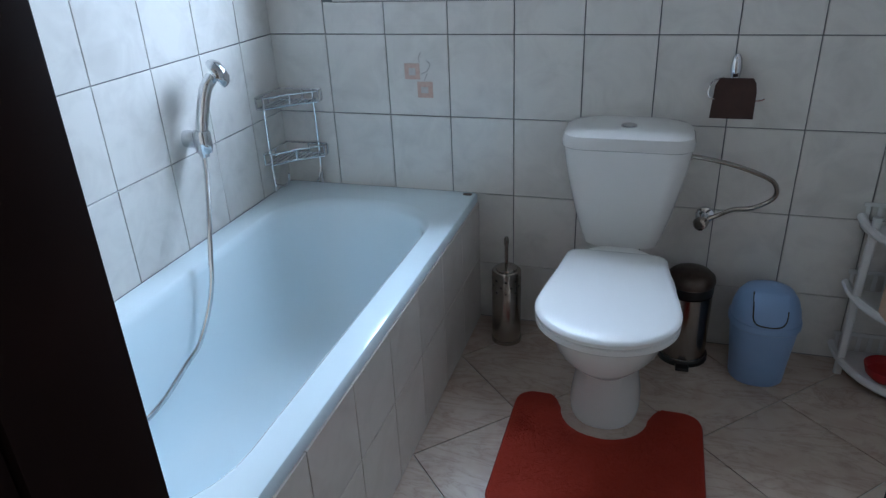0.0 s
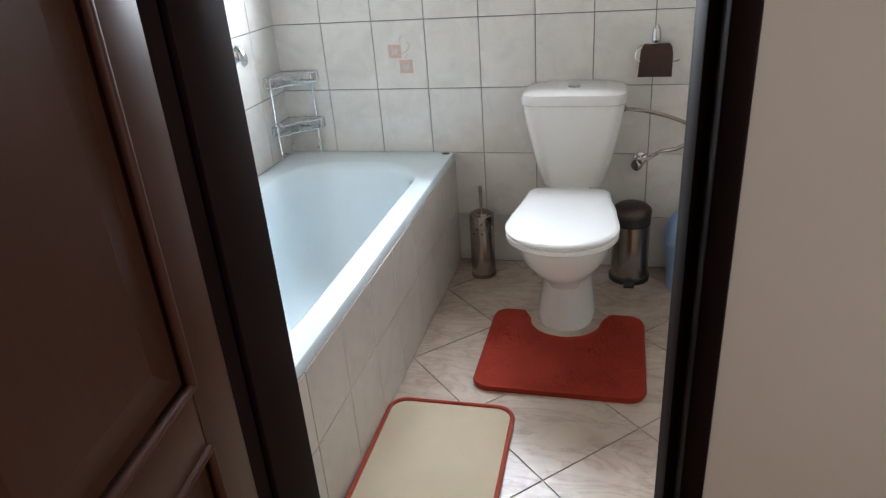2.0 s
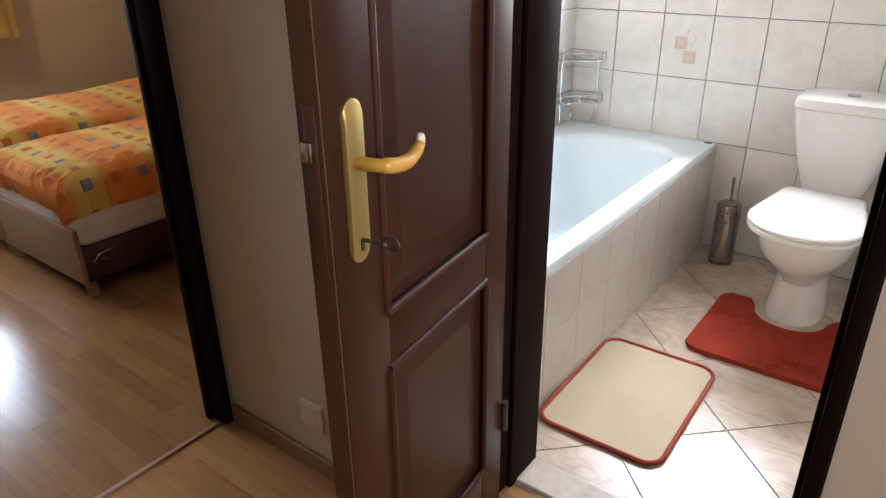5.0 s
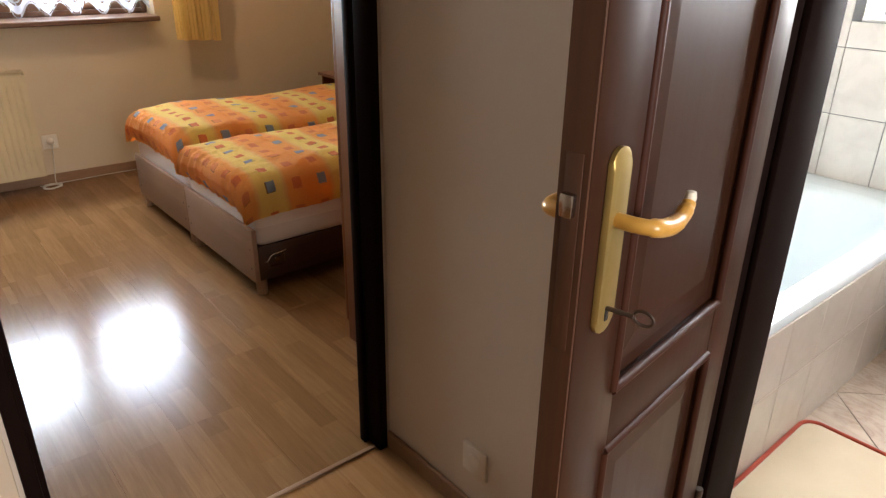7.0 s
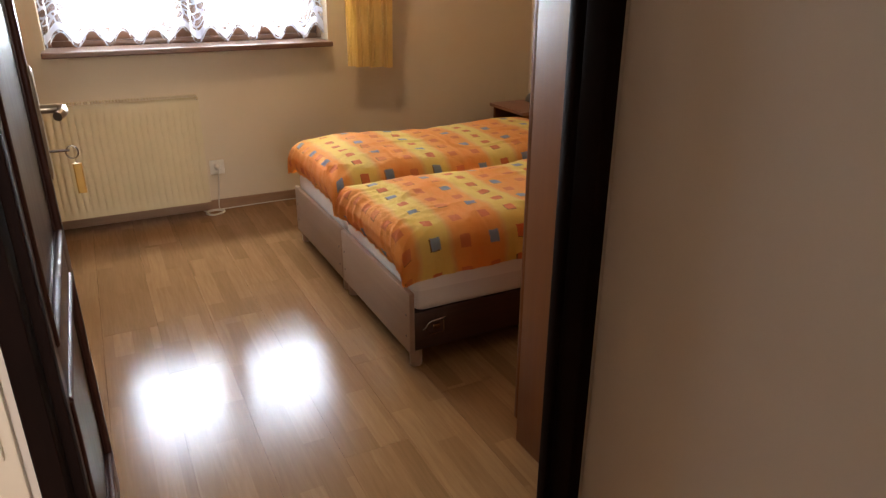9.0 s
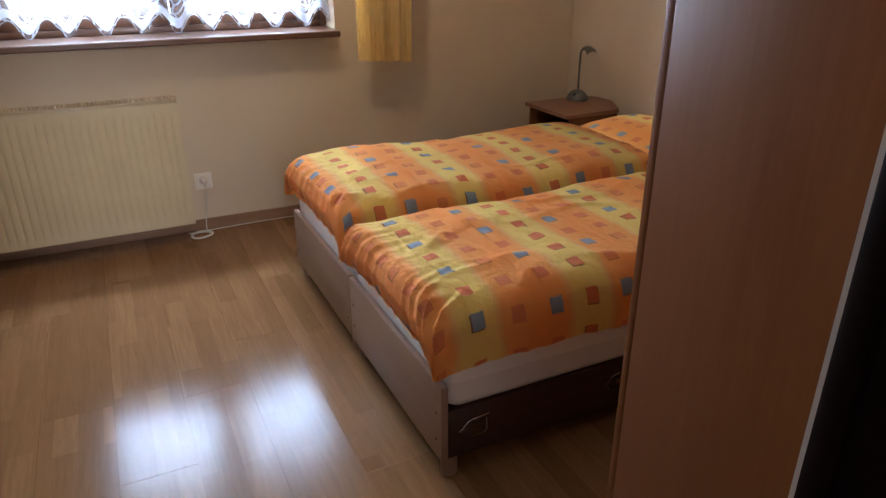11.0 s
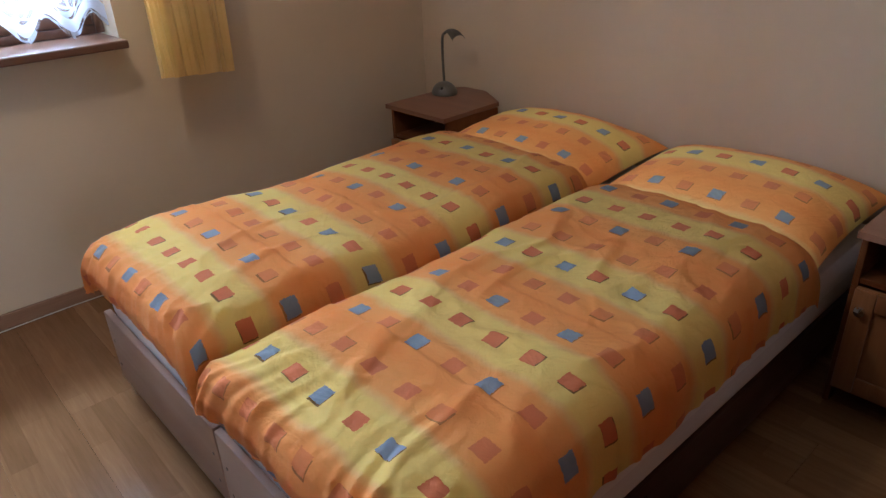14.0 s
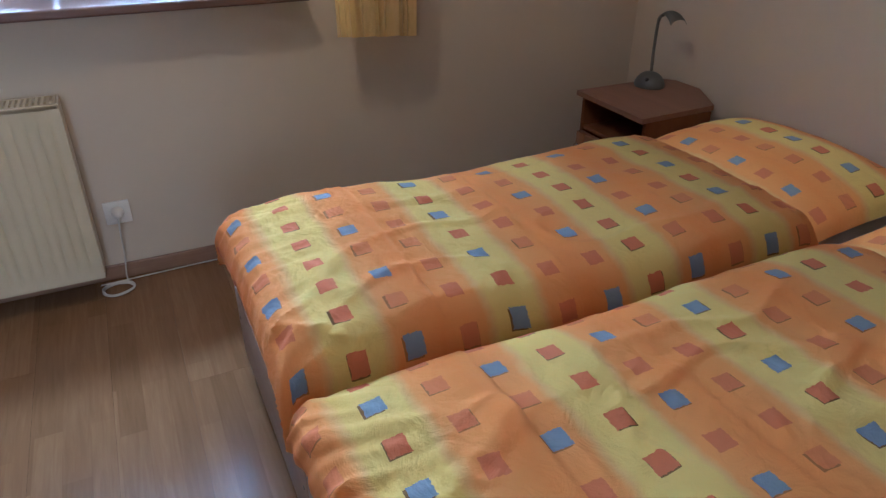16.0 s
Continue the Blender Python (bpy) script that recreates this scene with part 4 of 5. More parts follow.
def toilet():
    cx = -0.072
    ob = thing("toilet", Matrix(), "white ceramic close-coupled toilet with closed lid", "toilet")
    body = [egg(cx, 1.69, 0.098, 0.16, 0.16, 0.0, flat=2.4), egg(cx, 1.69, 0.099, 0.162, 0.162, 0.02, flat=2.4), egg(cx, 1.69, 0.09, 0.15, 0.17, 0.08), egg(cx, 1.69, 0.086, 0.145, 0.18, 0.15),
            egg(cx, 1.67, 0.098, 0.18, 0.2, 0.2), egg(cx, 1.645, 0.125, 0.235, 0.23, 0.25), egg(cx, 1.62, 0.148, 0.27, 0.26, 0.3), egg(cx, 1.61, 0.157, 0.29, 0.27, 0.35), egg(cx, 1.605, 0.163, 0.296, 0.275, 0.385), egg(cx, 1.605, 0.161, 0.294, 0.275, 0.395)]
    part("bowl", loft(body), CERAMIC, ob)
    def deck(grow, z):
        """Outline of lid and seat: rounded front, sides drawn in towards the hinges."""
        wide, y_w, y_f, y_b = 0.17 + grow, 1.455, 1.288 - grow, 1.762 + grow
        right = [(wide * math.sin(a), y_w - (y_w - y_f) * math.cos(a) ** 0.92) for a in (radians(6 * i) for i in range(15))]
        right += [(wide - 0.036 * (q * q * (3 - 2 * q) * 0.4 + 0.6 * q), y_w + (y_b - 0.035 - y_w) * q) for q in (i / 8 for i in range(9))]
        wb = wide - 0.036
        right += [(wb - 0.035 + 0.035 * math.cos(a), y_b - 0.035 + 0.035 * math.sin(a)) for a in (radians(18 * i) for i in range(1, 6))]
        left = [(-x, y) for x, y in right[:0:-1]]
        return [(cx + x, y, z) for x, y in right + left]

    seat = [deck(g, z) for g, z in ((-0.004, 0.396), (0.0, 0.4), (0.0, 0.411), (-0.004, 0.414))]
    part("seat", loft(seat), SEAT, ob)
    lid = [deck(g, z) for g, z in ((-0.004, 0.4145), (0.001, 0.419), (0.001, 0.427), (-0.003, 0.4315), (-0.012, 0.434), (-0.05, 0.4365))]
    part("lid", loft(lid), SEAT, ob)
    for x in (-0.06, 0.06):
        part("hinge", tube([(cx + x - 0.02, 1.765, 0.414), (cx + x + 0.02, 1.765, 0.414)], 0.012, 12), SEAT, ob)
    y1 = BY1 - 0.012

    def ring(hw, d0, z, r):
        return rounded_rect(cx - hw, d0, cx + hw, y1, r, z, 6)

    tank = [ring(0.105, 1.87, 0.395, 0.045), ring(0.118, 1.865, 0.43, 0.05), ring(0.135, 1.858, 0.49, 0.05), ring(0.152, 1.85, 0.565, 0.05), ring(0.167, 1.843, 0.64, 0.052), ring(0.173, 1.838, 0.692, 0.054)]
    tank_ob = part("cistern", loft(tank), CERAMIC, ob)
    lid_secs = [ring(0.173, 1.837, 0.6925, 0.054), ring(0.178, 1.832, 0.6965, 0.057), ring(0.179, 1.831, 0.716, 0.058), ring(0.174, 1.836, 0.729, 0.056), ring(0.158, 1.852, 0.736, 0.045), ring(0.11, 1.885, 0.74, 0.03)]
    part("cistern_lid", loft(lid_secs), CERAMIC, tank_ob)
    part("flush_button", lathe([(0.0, 0.0), (0.022, 0.0), (0.022, 0.004), (0.019, 0.007), (0.0, 0.008)], 24, at=(cx, 1.93, 0.739)), CHROME, tank_ob, "oval chrome flush button")
    return ob


toilet()

# flexible water hose and corner valve
valve = thing("corner_valve", pose(0.163, BY1 - 0.006, 0.447), "chrome corner valve with a flexible braided hose", "valve")
part("rosette", lathe([(0.0, 0.0), (0.027, 0.0), (0.025, 0.008), (0.012, 0.012), (0, 0.012)], 20), CHROME, valve).matrix_basis = pose(0, 0, 0, 90, 0, 0)
part("body", tube([(0, -0.008, 0), (0, -0.06, 0)], 0.011, 12), CHROME, valve)
part("knob", lathe([(0.0, 0.0), (0.018, 0.0), (0.02, 0.008), (0.02, 0.022), (0.014, 0.027), (0, 0.027)], 12), STEEL, valve).matrix_basis = pose(-0.006, -0.052, -0.004, 90, 0, -30)
pts = smooth_path([(0.008, -0.05, 0.008), (0.035, -0.056, 0.025), (0.07, -0.07, 0.05), (0.12, -0.085, 0.066), (0.166, -0.1, 0.105), (0.158, -0.11, 0.15), (0.11, -0.12, 0.178), (0.04, -0.12, 0.2), (-0.03, -0.115, 0.212), (-0.066, -0.11, 0.214)], 14)
part("hose", tube(pts, [0.0068 if i % 2 else 0.0061 for i in range(len(pts))], 8), STEEL, valve, "braided steel hose")
part("coupling", tube([(-0.06, -0.11, 0.214), (-0.085, -0.105, 0.214)], 0.0105, 10), STEEL, valve)

# paper holder
tp = thing("paper_holder", pose(0.195, BY1 - 0.006, -0.04), "chrome toilet paper holder with a brown cover plate", "paper holder")
part("mount", lathe([(0.0, -0.035), (0.012, -0.03), (0.016, 0.0), (0.013, 0.025), (0.006, 0.037), (0, 0.038)], 16), CHROME, tp).matrix_basis = pose(-0.002, -0.012, 0.925)
part("clamp", box((-0.014, -0.042, 0.865), (0.014, -0.02, 0.9), 0.003), CHROME, tp)
cover = [(-0.042, 0.905), (0.042, 0.905), (0.05, 0.892), (0.054, 0.868), (0.054, 0.795), (-0.058, 0.795), (-0.052, 0.885)]
part("cover", loft([[(x, -0.046 - 0.018 * (0.9 - z), z) for x, z in cover[::-1]], [(x, -0.05 - 0.018 * (0.9 - z), z) for x, z in cover[::-1]]]), BROWN_COVER, tp, "dark brown cover plate", False)
part("wire", tube(smooth_path([(-0.03, -0.04, 0.905), (-0.058, -0.045, 0.895), (-0.068, -0.048, 0.868), (-0.058, -0.05, 0.85), (0.0, -0.04, 0.845), (0.06, -0.045, 0.845), (0.076, -0.05, 0.852)], 6), 0.0025, 8), CHROME, tp)
part("roll_remnant", tube([(-0.045, -0.028, 0.84), (0.05, -0.028, 0.84)], 0.018, 20), PAPER, tp, "nearly empty paper roll")
part("paper_end", grid(4, 8, lambda s, t: (0.03 + 0.022 * s, -0.047 + 0.004 * math.sin(3 * t), 0.797 - 0.003 * s + 0.05 * t)), PAPER, tp, "loose white paper end")


def toilet_brush():
    ob = thing("toilet_brush", pose(-0.418, 1.915, 0), "brushed steel toilet brush in its pierced holder", "toilet brush")
    part("holder", lathe([(0.0, 0.0), (0.047, 0.0), (0.047, 0.258), (0.044, 0.262), (0.035, 0.264), (0.0, 0.264)], 32), STEEL, ob)
    part("base_ring", lathe([(0.047, 0.001), (0.0495, 0.001), (0.0495, 0.012), (0.047, 0.013)], 32), STEEL, ob)
    # Uncut holes: black discs on the steel give the dark inside them.
    for r in range(3):
        for i in range(9):
            a = radians(i * 40 + r * 20)
            part("hole", lathe([(0.0, 0.0), (0.004, 0.0), (0.004, 0.0009), (0, 0.0009)], 10), BLACK, ob).matrix_basis = pose(0, 0, 0.236 - r * 0.021, 0, 0, math.degrees(a)) @ pose(0.0467, 0, 0, 0, 90, 0)
    part("cap", lathe([(0.035, 0.264), (0.034, 0.27), (0.012, 0.274), (0.0, 0.274)], 24), STEEL, ob)
    part("stick", lathe([(0.006, 0.272), (0.006, 0.345), (0.0075, 0.35), (0.008, 0.368), (0.005, 0.375), (0, 0.376)], 14), STEEL, ob)
    return ob


def pedal_bin():
    ob = thing("pedal_bin", pose(0.142, 1.955, 0), "brushed steel pedal bin with black band and a lid coloured like its dark reflection", "bin")
    part("body", lathe([(0.0, 0.0), (0.072, 0.0), (0.072, 0.02), (0.068, 0.022), (0.068, 0.228), (0.0, 0.23)], 36), STEEL, ob)
    part("base", lathe([(0.072, 0.0), (0.076, 0.0), (0.076, 0.015), (0.07, 0.02)], 36), BLACK, ob)
    part("band", lathe([(0.0, 0.2305), (0.066, 0.2305), (0.069, 0.232), (0.069, 0.26), (0.0, 0.261)], 36), BLACK, ob)
    # Lid in dark iron: the steel's dark reflection is put into the colour.
    part("lid", lathe([(0.07, 0.2615), (0.072, 0.27), (0.069, 0.285), (0.055, 0.298), (0.03, 0.304), (0.0, 0.306)], 36), OLD_IRON, ob)
    part("pedal", box((-0.02, -0.105, 0.004), (0.02, -0.07, 0.012), 0.003), BLACK, ob)
    return ob


def swing_bin():
    ob = thing("swing_bin", pose(0.352, 1.9, 0), "light blue plastic bin with a domed swing lid", "bin")

    def ov(rx, ry, z):
        return egg(0, 0, rx, ry, ry, z, 40, 2.3)

    part("tub", loft([ov(0.072, 0.068, 0.0), ov(0.076, 0.072, 0.005), ov(0.08, 0.076, 0.06), ov(0.093, 0.09, 0.19), ov(0.094, 0.091, 0.195)]), BLUE_PLASTIC, ob)
    part("rim", loft([ov(0.0945, 0.0915, 0.186), ov(0.098, 0.095, 0.19), ov(0.098, 0.095, 0.203), ov(0.0945, 0.0915, 0.209)]), BLUE_PLASTIC, ob)
    dome = loft([ov(0.094, 0.091, 0.2095), ov(0.091, 0.088, 0.235), ov(0.083, 0.08, 0.262), ov(0.067, 0.064, 0.286), ov(0.04, 0.038, 0.3), ov(0.01, 0.01, 0.305)])
    part("dome", dome, BLUE_PLASTIC, ob)

    def flap(s, t):
        x = (s - 0.5) * 0.09
        up = 0.22 + 0.078 * t
        w = 1.0 - 0.12 * (1 - t) ** 4
        y = -math.sqrt(max(0.0, 1 - ((up - 0.2) / 0.107) ** 2.4)) * math.sqrt(max(0.0, 1 - (x / 0.096) ** 2)) * 0.0925 - 0.0035
        return (x * w, y, up)

    part("flap", grid(14, 14, flap), BLUE_PLASTIC, ob, "swinging lid flap")
    edge = [flap(0.0, 1.0), flap(0.0, 0.6), flap(0.0, 0.2), flap(0.08, 0.02), flap(0.3, -0.02), flap(0.7, -0.02), flap(0.92, 0.02), flap(1.0, 0.2), flap(1.0, 0.55)]
    # No slit is cut: a black rod draws the shade in it.
    part("flap_gap", tube(smooth_path(edge, 5), 0.0022, 6), BLACK, ob, "black rod put in for the shade in the gap round the flap")
    return ob


toilet_brush()
pedal_bin()
swing_bin()


def corner_shelf():
    ob = thing("corner_shelf", pose(BX1 - 0.012, BY1 - 0.012, 0), "white plastic three-tier corner shelf with lattice baskets", "shelf")
    r = 0.272

    def arc(q, n=10):
        return [(-q * math.cos(a), -q * math.sin(a)) for a in (radians(90 * i / n) for i in range(n + 1))]

    for z in (0.03, 0.24, 0.45):
        bm = bmesh.new()
        pts = [(0, 0)] + arc(r)
        loft([[(x, y, z) for x, y in pts], [(x, y, z + 0.006) for x, y in pts]], bm=bm)
        tier = part("tray", bm, WHITE_PLASTIC, ob, "", False)
        rim = [(x, y, z + 0.028 - 0.018 * math.sin(math.pi * i / 10)) for i, (x, y) in enumerate(arc(r))]
        part("lip", tube(smooth_path(rim, 3), 0.012, 8), WHITE_PLASTIC, tier)
        for back in (0, 1):
            for i in range(9):
                q = -0.02 - i * 0.03
                part("slat", box((q - 0.006, -0.004, z + 0.006), (q + 0.006, -0.001, z + 0.06), 0.001) if back == 0 else box((-0.004, q - 0.006, z + 0.006), (-0.001, q + 0.006, z + 0.06), 0.001), WHITE_PLASTIC, tier)
            part("back_rail", box((-r, -0.005, z + 0.06), (0, 0, z + 0.072), 0.001) if back == 0 else box((-0.005, -r, z + 0.06), (0, 0, z + 0.072), 0.001), WHITE_PLASTIC, tier)
    for x, y in ((-r + 0.012, -0.075), (-0.012, -r + 0.01), (-0.012, -0.012)):
        part("post", loft([rounded_rect(x * k - 0.011, y * k - 0.009, x * k + 0.011, y * k + 0.009, 0.005, z, 3) for z, k in ((0.0, 1.0), (0.25, 0.995), (0.505, 0.97))]), WHITE_PLASTIC, ob)
    return ob


corner_shelf()
pack = thing("detergent_bottle", pose(0.69, 1.86, 0.4565, 0, 0, 20), "green plastic cleaner bottle on the corner shelf", "bottle")
part("bottle", loft([rounded_rect(-0.04, -0.025, 0.04, 0.025, 0.018, 0.0, 5), rounded_rect(-0.042, -0.027, 0.042, 0.027, 0.018, 0.01, 5), rounded_rect(-0.04, -0.026, 0.04, 0.026, 0.018, 0.13, 5), rounded_rect(-0.02, -0.016, 0.02, 0.016, 0.012, 0.175, 5), rounded_rect(-0.014, -0.013, 0.014, 0.013, 0.011, 0.19, 5)]), GREEN_PACK, pack)
part("cap", lathe([(0.0, 0.19), (0.016, 0.19), (0.016, 0.215), (0.01, 0.222), (0, 0.222)], 16), GREEN_PACK, pack)
part("label", loft([rounded_rect(-0.028, -0.0285, 0.028, -0.0275, 0.0004, z, 2) for z in (0.05, 0.11)]), PAPER, pack, "pale printed label")
roll = thing("paper_roll", pose(0.682, 1.88, 0.2465), "peach coloured toilet paper roll on the corner shelf", "paper roll")
part("roll", lathe([(0.02, 0.0), (0.052, 0.0), (0.054, 0.004), (0.054, 0.09), (0.052, 0.094), (0.02, 0.094), (0.02, 0.0)], 32), PAPER_ROLL, roll)
sponge = thing("red_bowl", pose(0.69, 1.9, 0.0365), "small red plastic bowl on the lowest shelf tier", "bowl")
part("bowl", lathe([(0.0, 0.0), (0.03, 0.0), (0.05, 0.02), (0.058, 0.045), (0.055, 0.045), (0.047, 0.022), (0.0, 0.006)], 28), RED_PLASTIC, sponge)


# ---- mats ----
def contour_mat():
    """A pile mat with a notch for the toilet's foot."""
    x0, x1, y0, y1, cx = -0.315, 0.19, 1.168, 1.628, -0.068
    out = []
    r = 0.05
    for px, py, a0 in ((x1 - r, y0 + r, 270), (x1 - r, y1 - r, 0)):
        out += [(px + r * math.cos(radians(a0 + 15 * i)), py + r * math.sin(radians(a0 + 15 * i))) for i in range(7)]
    out += [(cx + 0.155, y1), (cx + 0.135, y1 - 0.02)]
    out += [(cx + 0.118 * math.cos(radians(a)), y1 - 0.055 - 0.105 * math.sin(radians(a))) for a in range(0, 181, 12)]
    out += [(cx - 0.135, y1 - 0.02), (cx - 0.155, y1)]
    for px, py, a0 in ((x0 + r, y1 - r, 90), (x0 + r, y0 + r, 180)):
        out += [(px + r * math.cos(radians(a0 + 15 * i)), py + r * math.sin(radians(a0 + 15 * i))) for i in range(7)]
    bm = bmesh.new()
    c = Vector((sum(p[0] for p in out) / len(out), y0 + 0.2))
    low = [bm.verts.new((x, y, 0.001)) for x, y in out]
    mid = [bm.verts.new((x + 0.004 * (1 if x > cx else -1), y, 0.01)) for x, y in out]
    top = [bm.verts.new((x, y, 0.018)) for x, y in out]
    for a, b in ((low, mid), (mid, top)):
        for i in range(len(out)):
            j = (i + 1) % len(out)
            bm.faces.new((a[i], a[j], b[j], b[i]))
    f = bm.faces.new(top)
    bmesh.ops.triangulate(bm, faces=[f])
    bm.faces.new(low[::-1])
    bmesh.ops.subdivide_edges(bm, edges=[e for e in bm.edges if e.calc_length() > 0.03], cuts=3, use_grid_fill=True)
    bmesh.ops.triangulate(bm, faces=bm.faces[:])
    for v in bm.verts:
        if v.co.z > 0.012:
            v.co.z += 0.0015 * noise.noise(v.co * 12) + 0.001 * noise.noise(v.co * 70)
    return bm


def tufts(count, seed, inside, z, mat, parent):
    rnd = random.Random(seed)
    verts, faces = [], []
    while len(verts) < count * 3:
        x, y = inside(rnd)
        a, l, w = rnd.uniform(0, 6.28), rnd.uniform(0.0025, 0.0042), 0.0012
        dx, dy = math.cos(a), math.sin(a)
        lean = rnd.uniform(-0.002, 0.002)
        i = len(verts)
        verts += [(x - dy * w, y + dx * w, z), (x + dy * w, y - dx * w, z), (x + dx * lean + lean, y + dy * lean, z + l)]
        faces.append((i, i + 1, i + 2))
    me = bpy.data.meshes.new("nap")
    me.from_pydata(verts, [], faces)
    me.materials.append(mat)
    ob = new("nap", me)
    ob.parent = parent
    ob["kind"] = "stuff"
    return ob


mat = tagged(part("contour_mat", contour_mat(), RED_PILE), "brick red pile contour mat round the toilet foot", "mat")


def on_mat(rnd):
    while True:
        x, y = rnd.uniform(-0.31, 0.185), rnd.uniform(1.172, 1.625)
        if (x + 0.068) ** 2 / 0.13 ** 2 + (y - 1.6) ** 2 / 0.15 ** 2 < 1 or (abs(x + 0.068) < 0.14 and y > 1.6):
            continue
        ex, ey = max(0, abs(x + 0.0625) - 0.2), max(0, abs(y - 1.398) - 0.18)
        if math.hypot(ex, ey) < 0.049:
            return x, y


tufts(40000, 3, on_mat, 0.016, RED_PILE, mat)

bmat = thing("bath_mat", pose(-0.349, 0.822, 0, 0, 0, 1.0), "flat beige bath mat with red piping", "mat")
hx2, hy2 = 0.181, 0.264
part("cloth", loft([rounded_rect(-hx2, -hy2, hx2, hy2, 0.05, 0.001, 8), rounded_rect(-hx2, -hy2, hx2, hy2, 0.05, 0.006, 8), rounded_rect(-hx2 + 0.01, -hy2 + 0.01, hx2 - 0.01, hy2 - 0.01, 0.045, 0.008, 8)]), BEIGE_MAT, bmat)
part("piping", tube(rounded_rect(-hx2, -hy2, hx2, hy2, 0.05, 0.0075, 8), 0.0068, 8, None, True), RED_PIPING, bmat, "red edge piping")


# ---- beds ----
BED_Y0, BED_Y1 = 0.145, 1.94


def bed(name, x0, x1, label):
    ob = thing(name, Matrix(), label, "bed", "twin beds")
    part("front_board", box((x0 + 0.001, BED_Y0, 0.062), (x1 - 0.001, BED_Y0 + 0.02, 0.288), 0.003), BED_BOARD, ob, "grey-brown foot board")
    part("side_board", box((x1 - 0.019, BED_Y0 + 0.021, 0.068), (x1 - 0.003, BED_Y1, 0.212), 0.002), BED_DARK, ob, "dark brown side board")
    part("side_board", box((x0 + 0.003, BED_Y0 + 0.021, 0.068), (x0 + 0.019, BED_Y1, 0.212), 0.002), BED_DARK, ob, "dark brown side board")
    part("slat_base", box((x0 + 0.02, BED_Y0 + 0.021, 0.075), (x1 - 0.02, BED_Y1, 0.205)), BED_DARK, ob)
    for x in (x0 + 0.03, x1 - 0.03):
        for y in (BED_Y0 + 0.035, BED_Y1 - 0.04):
            part("foot", lathe([(0.0, 0.0), (0.02, 0.0), (0.023, 0.01), (0.023, 0.067), (0.0, 0.067)], 14, at=(x, y, 0.0)), BED_BOARD, ob)
    for x, z in ((x0 + 0.03, 0.2), (x0 + 0.03, 0.12), (x1 - 0.03, 0.2), (x1 - 0.03, 0.12)):
        part("screw_cap", lathe([(0.0, 0.0), (0.005, 0.0), (0.004, 0.0012), (0.0, 0.0014)], 10), OLD_IRON, ob).matrix_basis = pose(x, BED_Y0, z, 90, 0, 0)
    for y in (0.245, 0.7):
        h = part("handle", tube([(0, -0.03, -0.024), (0, 0.024, -0.024), (0, 0.03, -0.018), (0, 0.03, 0.02), (0, 0.036, 0.03), (0, -0.02, 0.024), (0, -0.032, 0.016), (0, -0.038, 0.004), (0, -0.052, 0.0), (0, -0.038, -0.006)], 0.0028, 6, None, True), STEEL, ob, "pale metal handle plate")
        h.matrix_basis = pose(x1 - 0.0018, y, 0.145)
        k = part("pull", box((-0.002, -0.013, -0.01), (0.003, 0.015, 0.012), 0.002), STEEL, h)
    return ob


XA, XM, XB = -3.672, -2.976, -2.283
bed("bed", XA, XM - 0.003, "low single bed with grey-brown foot board")
bed("bed", XM + 0.003, XB, "low single bed with dark side and metal handles")


def mattress(x0, x1):
    secs = []
    y0, y1 = BED_Y0 + 0.024, BED_Y1
    for ins, z in ((0.012, 0.2125), (0.003, 0.222), (0.0, 0.235), (0.0, 0.335), (0.004, 0.35), (0.016, 0.362)):
        secs.append(rounded_rect(x0 + ins, y0 + ins, x1 - ins, y1 - ins, 0.03, z, 5))
    ob = thing("mattress", Matrix(), "grey-white mattress with a white sheet on the bed base", "mattress", "mattresses")
    part("core", loft(secs), MATTRESS, ob)
    part("sheet", loft([rounded_rect(x0 - 0.002, y0 - 0.002, x1 + 0.002, y1 - 0.004, 0.03, 0.29, 5), rounded_rect(x0 - 0.003, y0 - 0.003, x1 + 0.003, y1 - 0.002, 0.03, 0.336, 5), rounded_rect(x0 + 0.01, y0 + 0.01, x1 - 0.01, y1 - 0.01, 0.03, 0.366, 5)]), SHEET, ob, "white fitted sheet")
    return ob


mattress(XA + 0.006, XM - 0.01)
mattress(XM + 0.01, XB - 0.006)


def even(pts, n):
    """n + 1 places at equal steps along a polyline, with the length walked."""
    d = [0.0]
    for a, b in zip(pts, pts[1:]):
        d.append(d[-1] + math.dist(a, b))
    out = []
    for i in range(n + 1):
        q = d[-1] * i / n
        k = max(j for j in range(len(d)) if d[j] <= q + 1e-9)
        k = min(k, len(pts) - 2)
        f = (q - d[k]) / max(1e-9, d[k + 1] - d[k])
        out.append(tuple(a + (b - a) * f for a, b in zip(pts[k], pts[k + 1])) + (q,))
    return out


NA, NL = 140, 220                                       # steps across and along a duvet


def ridged(q, sharp):
    return 1 - min(1.0, abs(q) * sharp)


